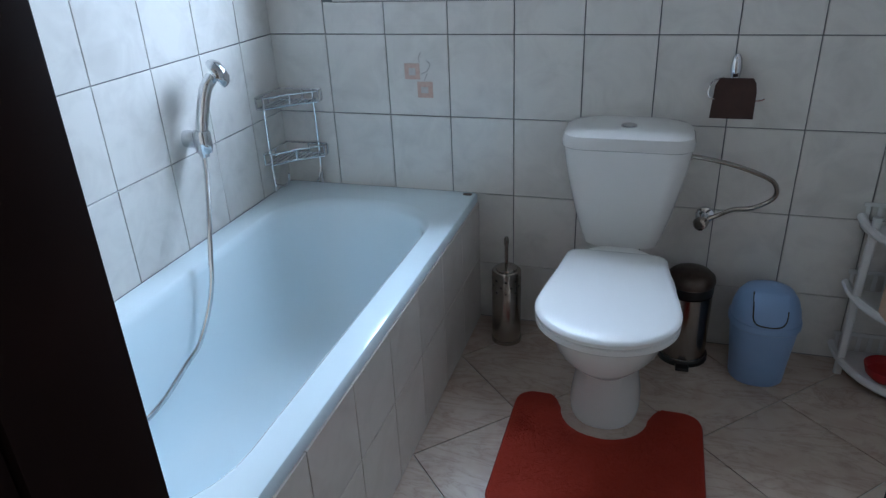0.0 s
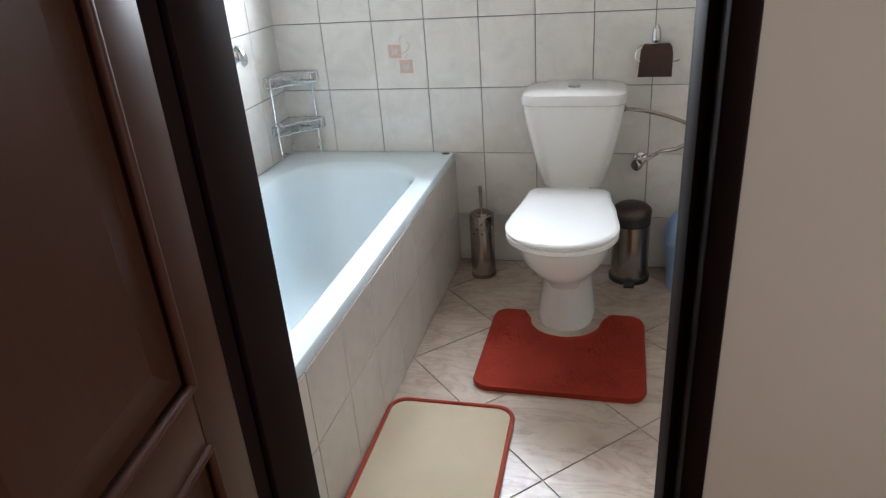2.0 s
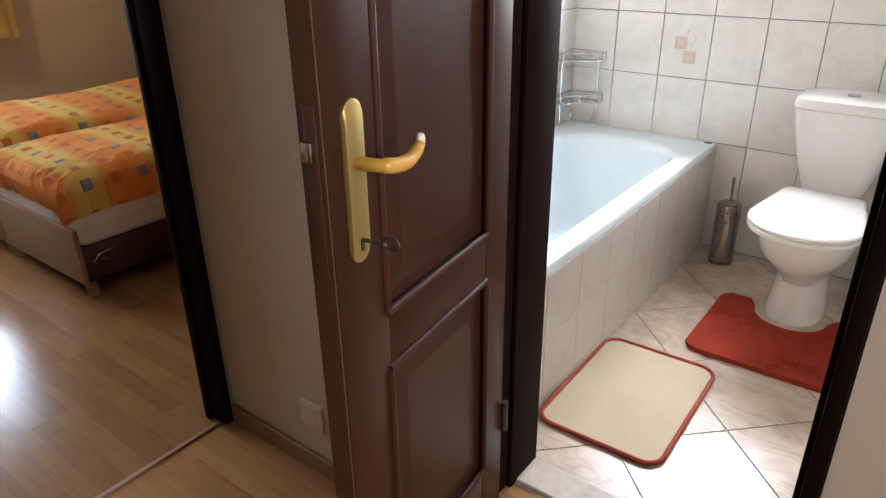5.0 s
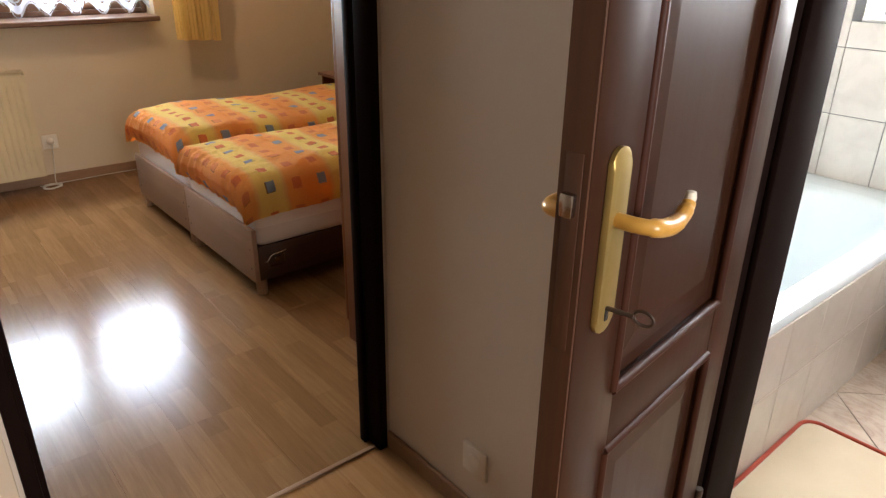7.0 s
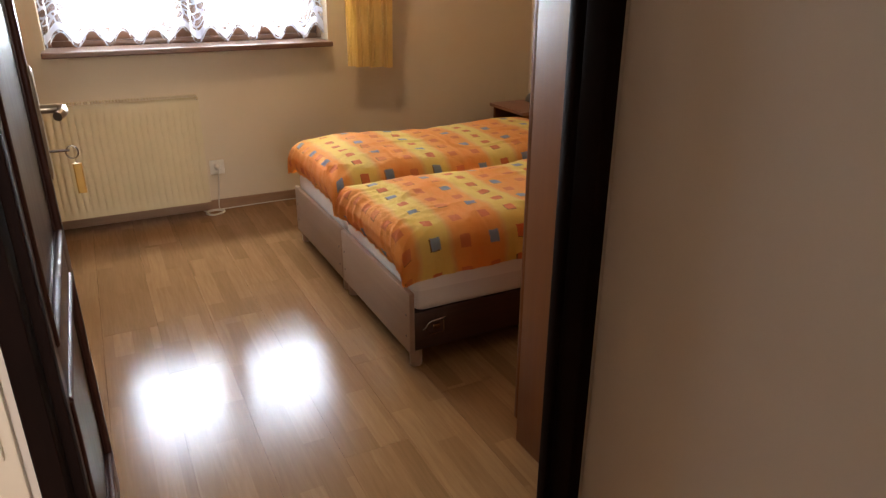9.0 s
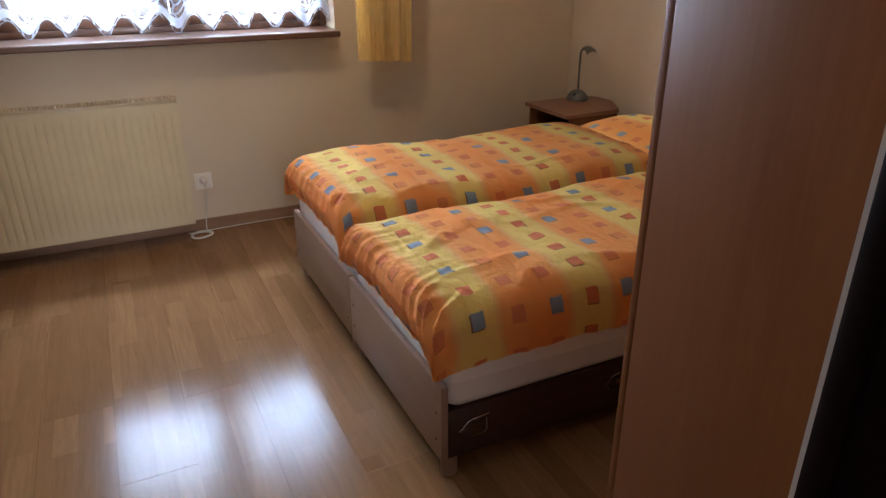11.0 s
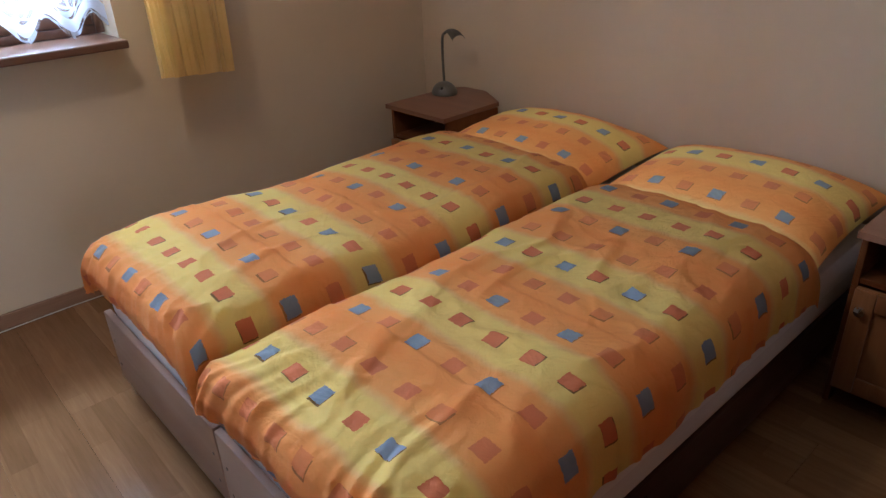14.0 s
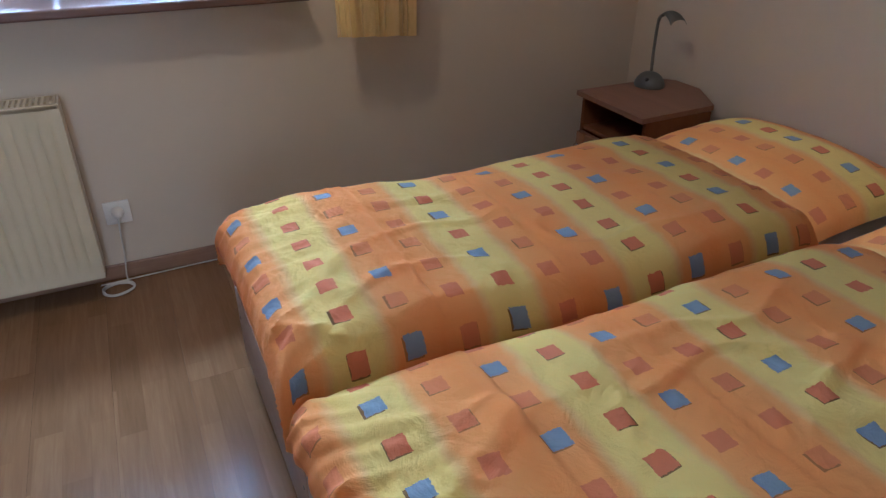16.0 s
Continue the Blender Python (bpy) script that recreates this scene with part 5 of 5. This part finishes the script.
def duvet(x0, x1, y_foot, y_head, top, rows, x_col, y_row, seed, label, right_drop):
    """A filled cover: flat on top, rounded at the sides, hanging over the foot end in gathered folds."""
    cx, hw = (x0 + x1) / 2, (x1 - x0) / 2
    across = []
    for i in range(121):
        a = radians(-90 + 1.5 * i)
        across.append((hw * math.copysign(abs(math.sin(a)) ** 0.36, math.sin(a)), abs(math.cos(a)) ** 0.46 * 0.145))
    across = even(across, NA)
    arc0 = min(across, key=lambda q: abs(q[0] - (x_col - cx)))[2]
    along = [(0.02, -0.15), (0.006, -0.118), (0.0, -0.075), (0.014, -0.03), (0.045, -0.008), (0.11, 0.0)]
    flat = sum(math.dist(a, b) for a, b in zip(along, along[1:]))
    along += [(0.11 + (y_head - y_foot - 0.16) * i / 20, 0.01 * math.sin(i * 0.5)) for i in range(1, 21)]
    along += [(y_head - y_foot - 0.025, -0.022), (y_head - y_foot, -0.075)]
    along = even(along, NL)
    off = Vector((seed * 7.3, seed * 3.1, 0))
    at = {}

    def place(s, t):
        key = (round(s * NA), round(t * NL))
        if key not in at:
            at[key] = spot(s, t, *key)
        return at[key]

    def spot(s, t, ia, il):
        x, hz, _ = across[ia]
        y, dz, q = along[il]
        edge = hz / 0.145
        base = 0.36 - (0.02 if x > 0 else 0.0) * right_drop
        hang = max(0.0, -dz / 0.2) if t < 0.3 else 0.0
        z = base + (top - base) * edge * (1 + dz * 2.0 if t > 0.5 else 1.0) + (dz if t < 0.3 else dz * 0.4) * (0.45 + 0.55 * edge if t < 0.3 else 1)
        p = Vector((cx + x, y_foot + y, z)) + off
        z += 0.022 * (t ** 1.5 if t < 0.93 else 0.7) * edge
        z += 0.012 * noise.noise(p * 3.1) * edge + 0.004 * noise.noise(p * 9.0)
        # long soft creases over the top, some of them forked
        warp = 0.35 * noise.noise(p * 4.0)
        crease = noise.noise(Vector((p.x * 5.5 + warp, p.y * 2.5 - warp, seed)))
        z += 0.007 * ridged(crease, 6) * edge
        fine = noise.noise(Vector((p.x * 9 + p.y * 6, p.y * 7 - p.x * 4 + warp, seed + 2)))
        z += 0.0035 * ridged(fine, 8) * edge * (0.5 + 1.2 * max(0.0, noise.noise(p * 2.3)))
        # gathers that start at the foot hem and run out on the top, strongest near the corners
        near = max(0.0, 1 - q / 0.34)
        corner = 0.45 + 0.75 * (abs(x) / hw) ** 2
        lean = (p.x * 12.0) + 2.2 * (x / hw) * (q * 6.0)
        g1 = ridged(noise.noise(Vector((lean, q * 1.2, seed + 9))), 3.2)
        g2 = ridged(noise.noise(Vector((lean * 2.3 + 5, q * 2.0, seed + 12))), 3.0)
        gather = (0.016 * g1 + 0.007 * g2) * near ** 0.8 * corner
        z += gather * (0.9 if q > 0.13 else 0.35) * edge
        yy = y - gather * (0.7 if q < 0.2 else 0.2) + 0.012 * near
        wav = 1.6 * noise.noise(Vector((x * 7, 0, seed))) + 0.9 * noise.noise(Vector((x * 19, 0, seed + 3)))
        z += 0.014 * hang * wav
        # cloth pulled in along the long sides
        side = (1 - edge) * (0.006 + 0.008 * noise.noise(Vector((0, p.y * 6, seed + 4))) + 0.006 * ridged(noise.noise(Vector((3, p.y * 14, seed + 6))), 3))
        xx = x * (1.0 - 0.025 * hang) + side * (1 if x > 0 else -1)
        if hang > 0.0:
            z = max(z, 0.352 - 0.03 * right_drop * max(0.0, x / hw) ** 4 + 0.016 * noise.noise(Vector((x * 6, 3, seed))) + 0.006 * g2)
        return (cx + xx, y_foot + yy, max(z, 0.2915 if y_foot + yy > BED_Y0 - 0.012 else 0.2))

    def uv(s, t):
        return (across[round(s * NA)][2] - arc0 + PU * 20.5, along[round(t * NL)][2] - flat - (y_row - y_foot - 0.11) + PV * (rows + 0.5))

    bm = grid(NA, NL, place, uv)
    bmesh.ops.solidify(bm, geom=bm.faces[:], thickness=-0.006)
    ob = thing("duvet", Matrix(), label, "duvet", "duvets")
    part("cover", bm, LINEN, ob)
    for t, name in ((0.0, "foot_hem"), (1.0, "head_hem")):
        pts = [Vector(place(i / NA, t)) + Vector((0, -0.001, 0.002)) for i in range(28, 113)]
        hem = tube(pts, 0.0026, 6)
        lay = hem.loops.layers.uv.verify()
        for f in hem.faces:
            for q in f.loops:
                q[lay].uv = (PU * 0.98, PV * 1.98)
        part(name, hem, LINEN, ob, "stitched orange hem")
    return ob


duvet(XA - 0.004, XM + 0.012, 0.116, 1.45, 0.532, 6, -3.16, 0.262, 1.0, "orange and yellow patterned duvet on the far bed", 0.0)
duvet(XM + 0.016, XB + 0.006, 0.116, 1.46, 0.5, 9, -2.462, 0.242, 2.0, "crumpled orange and yellow patterned duvet on the near bed", 1.0)


def pillow(x0, x1, y0, y1, z, h, tilt, seed, label):
    w, d = (x1 - x0) / 2, (y1 - y0) / 2
    ob = thing("pillow", pose((x0 + x1) / 2, (y0 + y1) / 2, z, tilt, 0, 0), label, "pillow", "pillows")

    def side(sgn):
        def f(s, t):
            u, v = 2 * s - 1, 2 * t - 1
            k = (max(0.0, 1 - abs(u) ** 2.6) * max(0.0, 1 - abs(v) ** 2.6)) ** 0.5
            pin = 1 - 0.05 * (1 - abs(u) ** 2) * abs(v) ** 3
            pin2 = 1 - 0.05 * (1 - abs(v) ** 2) * abs(u) ** 3
            zz = h * k * (1.0 if sgn > 0 else -0.35) + 0.007 * noise.noise(Vector((u * 2, v * 2, seed))) * k
            zz += 0.004 * noise.noise(Vector((u * 7, v * 7, seed))) * k
            return (w * u * pin2, d * v * pin, zz)
        return f

    bm = grid(44, 30, side(1), lambda s, t: (2 * w * s + 0.05, 2 * d * t + PV * (6.5 + 1.5 * seed)))
    grid(44, 30, side(-1), lambda s, t: (2 * w * s + 0.05, 2 * d * t), bm)
    bmesh.ops.remove_doubles(bm, verts=bm.verts, dist=1e-5)
    bmesh.ops.recalc_face_normals(bm, faces=bm.faces)
    part("case", bm, LINEN, ob)
    return ob


pillow(XA - 0.05, XM - 0.03, 1.42, 1.95, 0.435, 0.115, 4, 0.0, "orange patterned pillow on the far bed")
pillow(XM + 0.0, XB + 0.005, 1.4, 1.95, 0.435, 0.115, 4, 4.0, "orange patterned pillow on the near bed")


# ---- nightstands and lamps ----
def nightstand(m, label):
    """Open niche above a framed pine door; local x across, -y the front, z up."""
    ob = thing("nightstand", m, label, "nightstand", "nightstands")
    w, d, h = 0.187, 0.43, 0.52
    for x in (-w + 0.006, w - 0.022):
        part("side", box((x, -d + 0.025, 0.0), (x + 0.016, -0.115, h - 0.0185), 0.002), FURNITURE, ob)
    part("top", loft([[(-w, -d, z), (w, -d, z), (w - 0.015, -0.1, z), (w - 0.19, 0.0, z), (-w + 0.05, 0.0, z), (-w, -0.05, z)] for z in (h - 0.018, h)]), FURNITURE_TOP, ob, "walnut top with cut corners", False)
    part("back", box((-w + 0.0225, -0.127, 0.05), (w - 0.0225, -0.119, h - 0.019)), FURNITURE, ob)
    part("shelf", box((-w + 0.0225, -d + 0.03, 0.372), (w - 0.0225, -0.1275, 0.387), 0.001), FURNITURE, ob)
    part("bottom", box((-w + 0.0225, -d + 0.03, 0.05), (w - 0.0225, -0.1275, 0.066), 0.001), FURNITURE, ob)
    door = part("door", box((-w + 0.024, -d + 0.008, 0.07), (w - 0.024, -d + 0.024, 0.37), 0.003), PINE, ob, "honey pine framed door")
    for lo, hi in (((-w + 0.024, 0.07), (-w + 0.075, 0.37)), ((w - 0.075, 0.07), (w - 0.024, 0.37)), ((-w + 0.0755, 0.07), (w - 0.0755, 0.12)), ((-w + 0.0755, 0.32), (w - 0.0755, 0.37))):
        part("door_rail", box((lo[0], -d - 0.002, lo[1]), (hi[0], -d + 0.0078, hi[1]), 0.003), PINE, door)
    part("knob", lathe([(0.0, 0.022), (0.012, 0.02), (0.014, 0.013), (0.008, 0.007), (0.006, 0.0)], 16), CHROME, door, "shiny round knob").matrix_basis = pose(-w + 0.05, -d - 0.002, 0.318, 90, 0, 0)
    return ob


ns = nightstand(pose(-3.932, 1.957, 0), "walnut bedside table with an open niche in the corner")
ns_b = copy_thing(ns, pose(-2.045, 1.94, 0))
ns_b["label"] = "walnut bedside table with pine door beside the near bed"


def bedside_lamp(m, label):
    ob = thing("table_lamp", m, label, "lamp", "bedside lamps")
    part("base", loft([egg(0, 0, 0.062 * k, 0.055 * k, 0.055 * k, z, 32) for k, z in ((0.97, 0.0), (1.0, 0.004), (0.98, 0.014), (0.86, 0.028), (0.66, 0.042), (0.42, 0.05), (0.2, 0.053))]), LAMP_GREY, ob)
    part("switch", lathe([(0.0, 0.0), (0.008, 0.0), (0.006, 0.005), (0.0, 0.006)], 12), BLACK, ob).matrix_basis = pose(0.03, -0.035, 0.034, 35, 10, 0)
    arm = smooth_path([(-0.012, 0.01, 0.045), (-0.016, 0.01, 0.12), (-0.016, 0.01, 0.2), (-0.004, 0.005, 0.248), (0.022, 0.0, 0.265)], 12)
    part("gooseneck", tube(arm, [0.0062 if i % 2 else 0.0056 for i in range(len(arm))], 8), LAMP_GREY, ob, "flexible dark gooseneck")

    def hood(s, t):
        a = math.pi * (s * 1.0)
        r = 0.006 + 0.034 * t ** 0.7 * (1 - 0.25 * t)
        return (0.018 + 0.098 * t, -r * math.cos(a) * 1.05, 0.262 + 0.018 * math.sin(t * 2.4) - 0.03 * t * t + r * 0.62 * math.sin(a))

    bm = grid(20, 14, hood)
    bmesh.ops.solidify(bm, geom=bm.faces[:], thickness=0.002)
    part("shade", bm, LAMP_GREY, ob, "small tilted olive-grey hood")
    part("bulb", lathe([(0.0, -0.008), (0.008, -0.006), (0.009, 0.004), (0.0, 0.009)], 14, at=(0.07, 0.0, 0.262)), PAPER, ob)
    return ob


lamp = bedside_lamp(pose(-4.05, 1.81, 0.5203, 0, 0, -5), "small olive-grey gooseneck lamp on the bedside table")
lamp_b = copy_thing(lamp, pose(-1.99, 1.74, 0.5203, 0, 0, 195))
lamp_b["label"] = "small olive-grey gooseneck lamp beside the near bed"

# ---- ceiling lamp over the beds ----
pendant = thing("ceiling_lamp", pose(-3.3, 0.05, 0), "plain white lamp with a bare bulb under the bedroom ceiling", "lamp")
part("canopy", lathe([(0.0, 2.43), (0.05, 2.432), (0.06, 2.46), (0.062, 2.5015), (0.0, 2.5015)], 24), WHITE_PLASTIC, pendant)
part("socket", lathe([(0.0, 2.43), (0.02, 2.428), (0.022, 2.36), (0.0, 2.358)], 16), WHITE_PLASTIC, pendant)

# ---- wardrobe ----
wr = thing("wardrobe", Matrix(), "walnut brown wardrobe standing by the bedroom door", "wardrobe")
wx0, wx1, wy0, wy1 = -1.797, DXI - 0.004, 0.265, 1.22
for y in (wy0, wy1 - 0.018):
    part("side_panel", box((wx0, y, 0.0005), (wx1, y + 0.018, 2.05), 0.0015), FURNITURE, wr)
part("top_panel", box((wx0, wy0 + 0.019, 2.03), (wx1, wy1 - 0.019, 2.049), 0.0015), FURNITURE, wr)
part("bottom_panel", box((wx0, wy0 + 0.019, 0.07), (wx1, wy1 - 0.019, 0.09), 0.0015), FURNITURE, wr)
part("back_panel", box((wx1 - 0.008, wy0 + 0.019, 0.091), (wx1, wy1 - 0.019, 2.029)), FURNITURE, wr)
for y0, y1, hy in ((wy0 + 0.002, (wy0 + wy1) / 2 - 0.0015, -0.04), ((wy0 + wy1) / 2 + 0.0015, wy1 - 0.002, 0.04)):
    dr = part("door", box((wx0 - 0.019, y0, 0.072), (wx0 - 0.001, y1, 2.048), 0.002), FURNITURE, wr)
    part("handle", tube(smooth_path([(wx0 - 0.019, (wy0 + wy1) / 2 + hy, 0.95), (wx0 - 0.045, (wy0 + wy1) / 2 + hy, 0.965), (wx0 - 0.045, (wy0 + wy1) / 2 + hy, 1.06), (wx0 - 0.019, (wy0 + wy1) / 2 + hy, 1.075)], 5), 0.005, 8), STEEL, dr)
part("plinth", box((wx0 + 0.03, wy0 + 0.0185, 0.0005), (wx0 + 0.046, wy1 - 0.0185, 0.0695), 0.0015), FURNITURE, wr)


# ---- pieces: tiles and boards ----
MESHES = {}


def prism(poly, z0, z1, chamfer):
    """A flat piece with a chamfered top edge; poly runs counter-clockwise in x, y."""
    n = len(poly)
    cx, cy = sum(p[0] for p in poly) / n, sum(p[1] for p in poly) / n
    inner = []
    for x, y in poly:
        d = math.hypot(x - cx, y - cy) or 1
        k = max(0.0, 1 - chamfer * 1.4 / d)
        inner.append((cx + (x - cx) * k, cy + (y - cy) * k))
    verts = [(x, y, z0) for x, y in poly] + [(x, y, z1 - chamfer) for x, y in poly] + [(x, y, z1) for x, y in inner]
    faces = [tuple(range(n))[::-1], tuple(range(2 * n, 3 * n))]
    for r in (0, n):
        for i in range(n):
            j = (i + 1) % n
            faces.append((r + i, r + j, r + n + j, r + n + i))
    return verts, faces


def piece(name, poly, z0, z1, chamfer, mat, parent, m):
    key = (name, tuple((round(x, 4), round(y, 4)) for x, y in poly), z0, z1, mat.name)
    if key not in MESHES:
        me = bpy.data.meshes.new(name)
        v, f = prism(poly, z0, z1, chamfer)
        me.from_pydata(v, [], f)
        me.materials.append(mat)
        MESHES[key] = me
    ob = new(name, MESHES[key])
    ob.parent = parent
    ob.matrix_world = m
    return ob


def clip(poly, x0, x1, y0, y1):
    for ax, lim, sgn in ((0, x0, 1), (0, x1, -1), (1, y0, 1), (1, y1, -1)):
        out = []
        for a, b in zip(poly, poly[1:] + poly[:1]):
            ia, ib = (a[ax] - lim) * sgn >= 0, (b[ax] - lim) * sgn >= 0
            if ia:
                out.append(a)
            if ia != ib:
                t = (lim - a[ax]) / (b[ax] - a[ax])
                out.append(tuple(p + (q - p) * t for p, q in zip(a, b)))
        poly = out
        if len(poly) < 3:
            return []
    return poly


# square floor tiles laid on the diagonal
half, gap = 0.2372, 0.0026
for i in range(-8, 9):
    for j in range(-8, 9):
        cx, cy = -0.064 + half * (i + j + 1), 0.831 + half * (i - j)
        q = half - gap
        poly = clip([(cx + q, cy), (cx, cy + q), (cx - q, cy), (cx, cy - q)], -0.541, BX1 - 0.002, BY0 + 0.001, BY1 - 0.009)
        if len(poly) >= 3:
            mx, my = sum(p[0] for p in poly) / len(poly), sum(p[1] for p in poly) / len(poly)
            piece("tile", [(x - mx, y - my) for x, y in poly], -0.0035, 0.0, 0.0008, FLOOR_TILE, bath_floor, pose(mx, my, 0))


def wall_tiles(parent, mat, us, zs, frame_of, skip=None, depth=0.0068):
    """Tiles between the joint lines us and zs; frame_of(u, z) is the pose of a tile's middle, its local z out of the wall."""
    for a, b in zip(us, us[1:]):
        for lo, hi in zip(zs, zs[1:]):
            u0, u1, z0, z1 = a, b, lo, hi
            if skip:
                cut = skip(u0, u1, z0, z1)
                if cut is None:
                    continue
                u0, u1, z0, z1 = cut
            g = 0.0015
            w, h = (u1 - u0) / 2 - g, (z1 - z0) / 2 - g
            if w < 0.004 or h < 0.004:
                continue
            tilt = 0.12 * (random.random() - 0.5)
            piece("tile", [(-w, -h), (w, -h), (w, h), (-w, h)], 0.0, depth, 0.0009, mat, parent, frame_of((u0 + u1) / 2, (z0 + z1) / 2) @ pose(0, 0, 0, tilt, tilt, 0))


ROW = [0.0, 0.212, 0.4645, 0.717, 0.9695, 1.222, 1.4745, 1.727]
cols = [BX0 + 0.002] + [-1.0335 + 0.2037 * k for k in range(10)] + [BX1]


def round_window(u0, u1, z0, z1):
    if u0 >= WIN[0] and u1 <= WIN[1] and z0 >= WIN[2] and z1 <= WIN[3]:
        return None
    if z1 > WIN[2] and z0 < WIN[3] and u1 > WIN[0] and u0 < WIN[1]:
        if z0 < WIN[2]:
            return u0, u1, z0, WIN[2]
        if u0 < WIN[0]:
            return u0, WIN[0], z0, z1
        if u1 > WIN[1]:
            return WIN[1], u1, z0, z1
        return None
    return u0, u1, z0, z1


wall_tiles(wall_back, WALL_TILE, cols, ROW, lambda u, z: pose(u, BY1, z, 90, 0, 0), round_window)
ycols = [BY0 + 0.002] + [0.43 + 0.2037 * k for k in range(8)] + [BY1 - 0.0075]
wall_tiles(wall_left, WALL_TILE, ycols, ROW[2:], lambda u, z: pose(BX0, u, z, 90, 0, 90))
pcols = [BY0 + 0.006] + [0.611 + 0.2025 * k for k in range(7)] + [BY1 - 0.0075]
skirt = [o for o in tub.children if o.name.startswith("skirt")][0]
wall_tiles(skirt, PANEL_TILE, pcols, [0.0, 0.2365, 0.437], lambda u, z: pose(-0.5445, u, z, 90, 0, 90))

# printed motif on one tile
motif = thing("tile_motif", pose(-0.728, BY1 - 0.0071, 0.83), "terracotta squares and grey sprig printed on a tile", "motif", kind="structure")
for (x0, z0), (x1, z1), mt in (((-0.044, 0.003), (0.006, 0.052), DECOR), ((-0.004, -0.054), (0.047, -0.004), DECOR), ((-0.03, 0.015), (-0.008, 0.038), DECOR_GREY), ((0.008, -0.04), (0.032, -0.02), DECOR_GREY)):
    dy = 0.0006 if mt is DECOR else 0.0009
    part("print", box((x0, -dy, z0), (x1, -0.0001, z1)), mt, motif, "", False)
for pts in ([(0.006, -0.0004, 0.055), (0.004, -0.0004, 0.07), (0.012, -0.0004, 0.085)], [(0.01, -0.0004, 0.02), (0.03, -0.0004, 0.03), (0.04, -0.0004, 0.05), (0.03, -0.0004, 0.06)], [(0.02, -0.0004, 0.0), (0.03, -0.0004, 0.02)]):
    part("sprig", tube(smooth_path(pts, 5), 0.0014, 5), DECOR_GREY, motif)


def lay_boards(parent, mat, x0, x1, y0, y1, seed):
    rnd = random.Random(seed)
    w, l = 0.195, 1.285
    y = y0 - rnd.uniform(0, 0.1)
    while y < y1:
        x = x0 - rnd.uniform(0.0, l)
        while x < x1:
            a0, a1, b0, b1 = max(x, x0), min(x + l, x1), max(y, y0), min(y + w, y1)
            if a1 - a0 > 0.01 and b1 - b0 > 0.005:
                cx, cy = (a0 + a1) / 2, (b0 + b1) / 2
                hw, hh = (a1 - a0) / 2 - 0.0002, (b1 - b0) / 2 - 0.0002
                piece("board", [(-hw, -hh), (hw, -hh), (hw, hh), (-hw, hh)], -0.0085, 0.0, 0.0002, mat, parent, pose(cx, cy, 0))
            x += l
        y += w


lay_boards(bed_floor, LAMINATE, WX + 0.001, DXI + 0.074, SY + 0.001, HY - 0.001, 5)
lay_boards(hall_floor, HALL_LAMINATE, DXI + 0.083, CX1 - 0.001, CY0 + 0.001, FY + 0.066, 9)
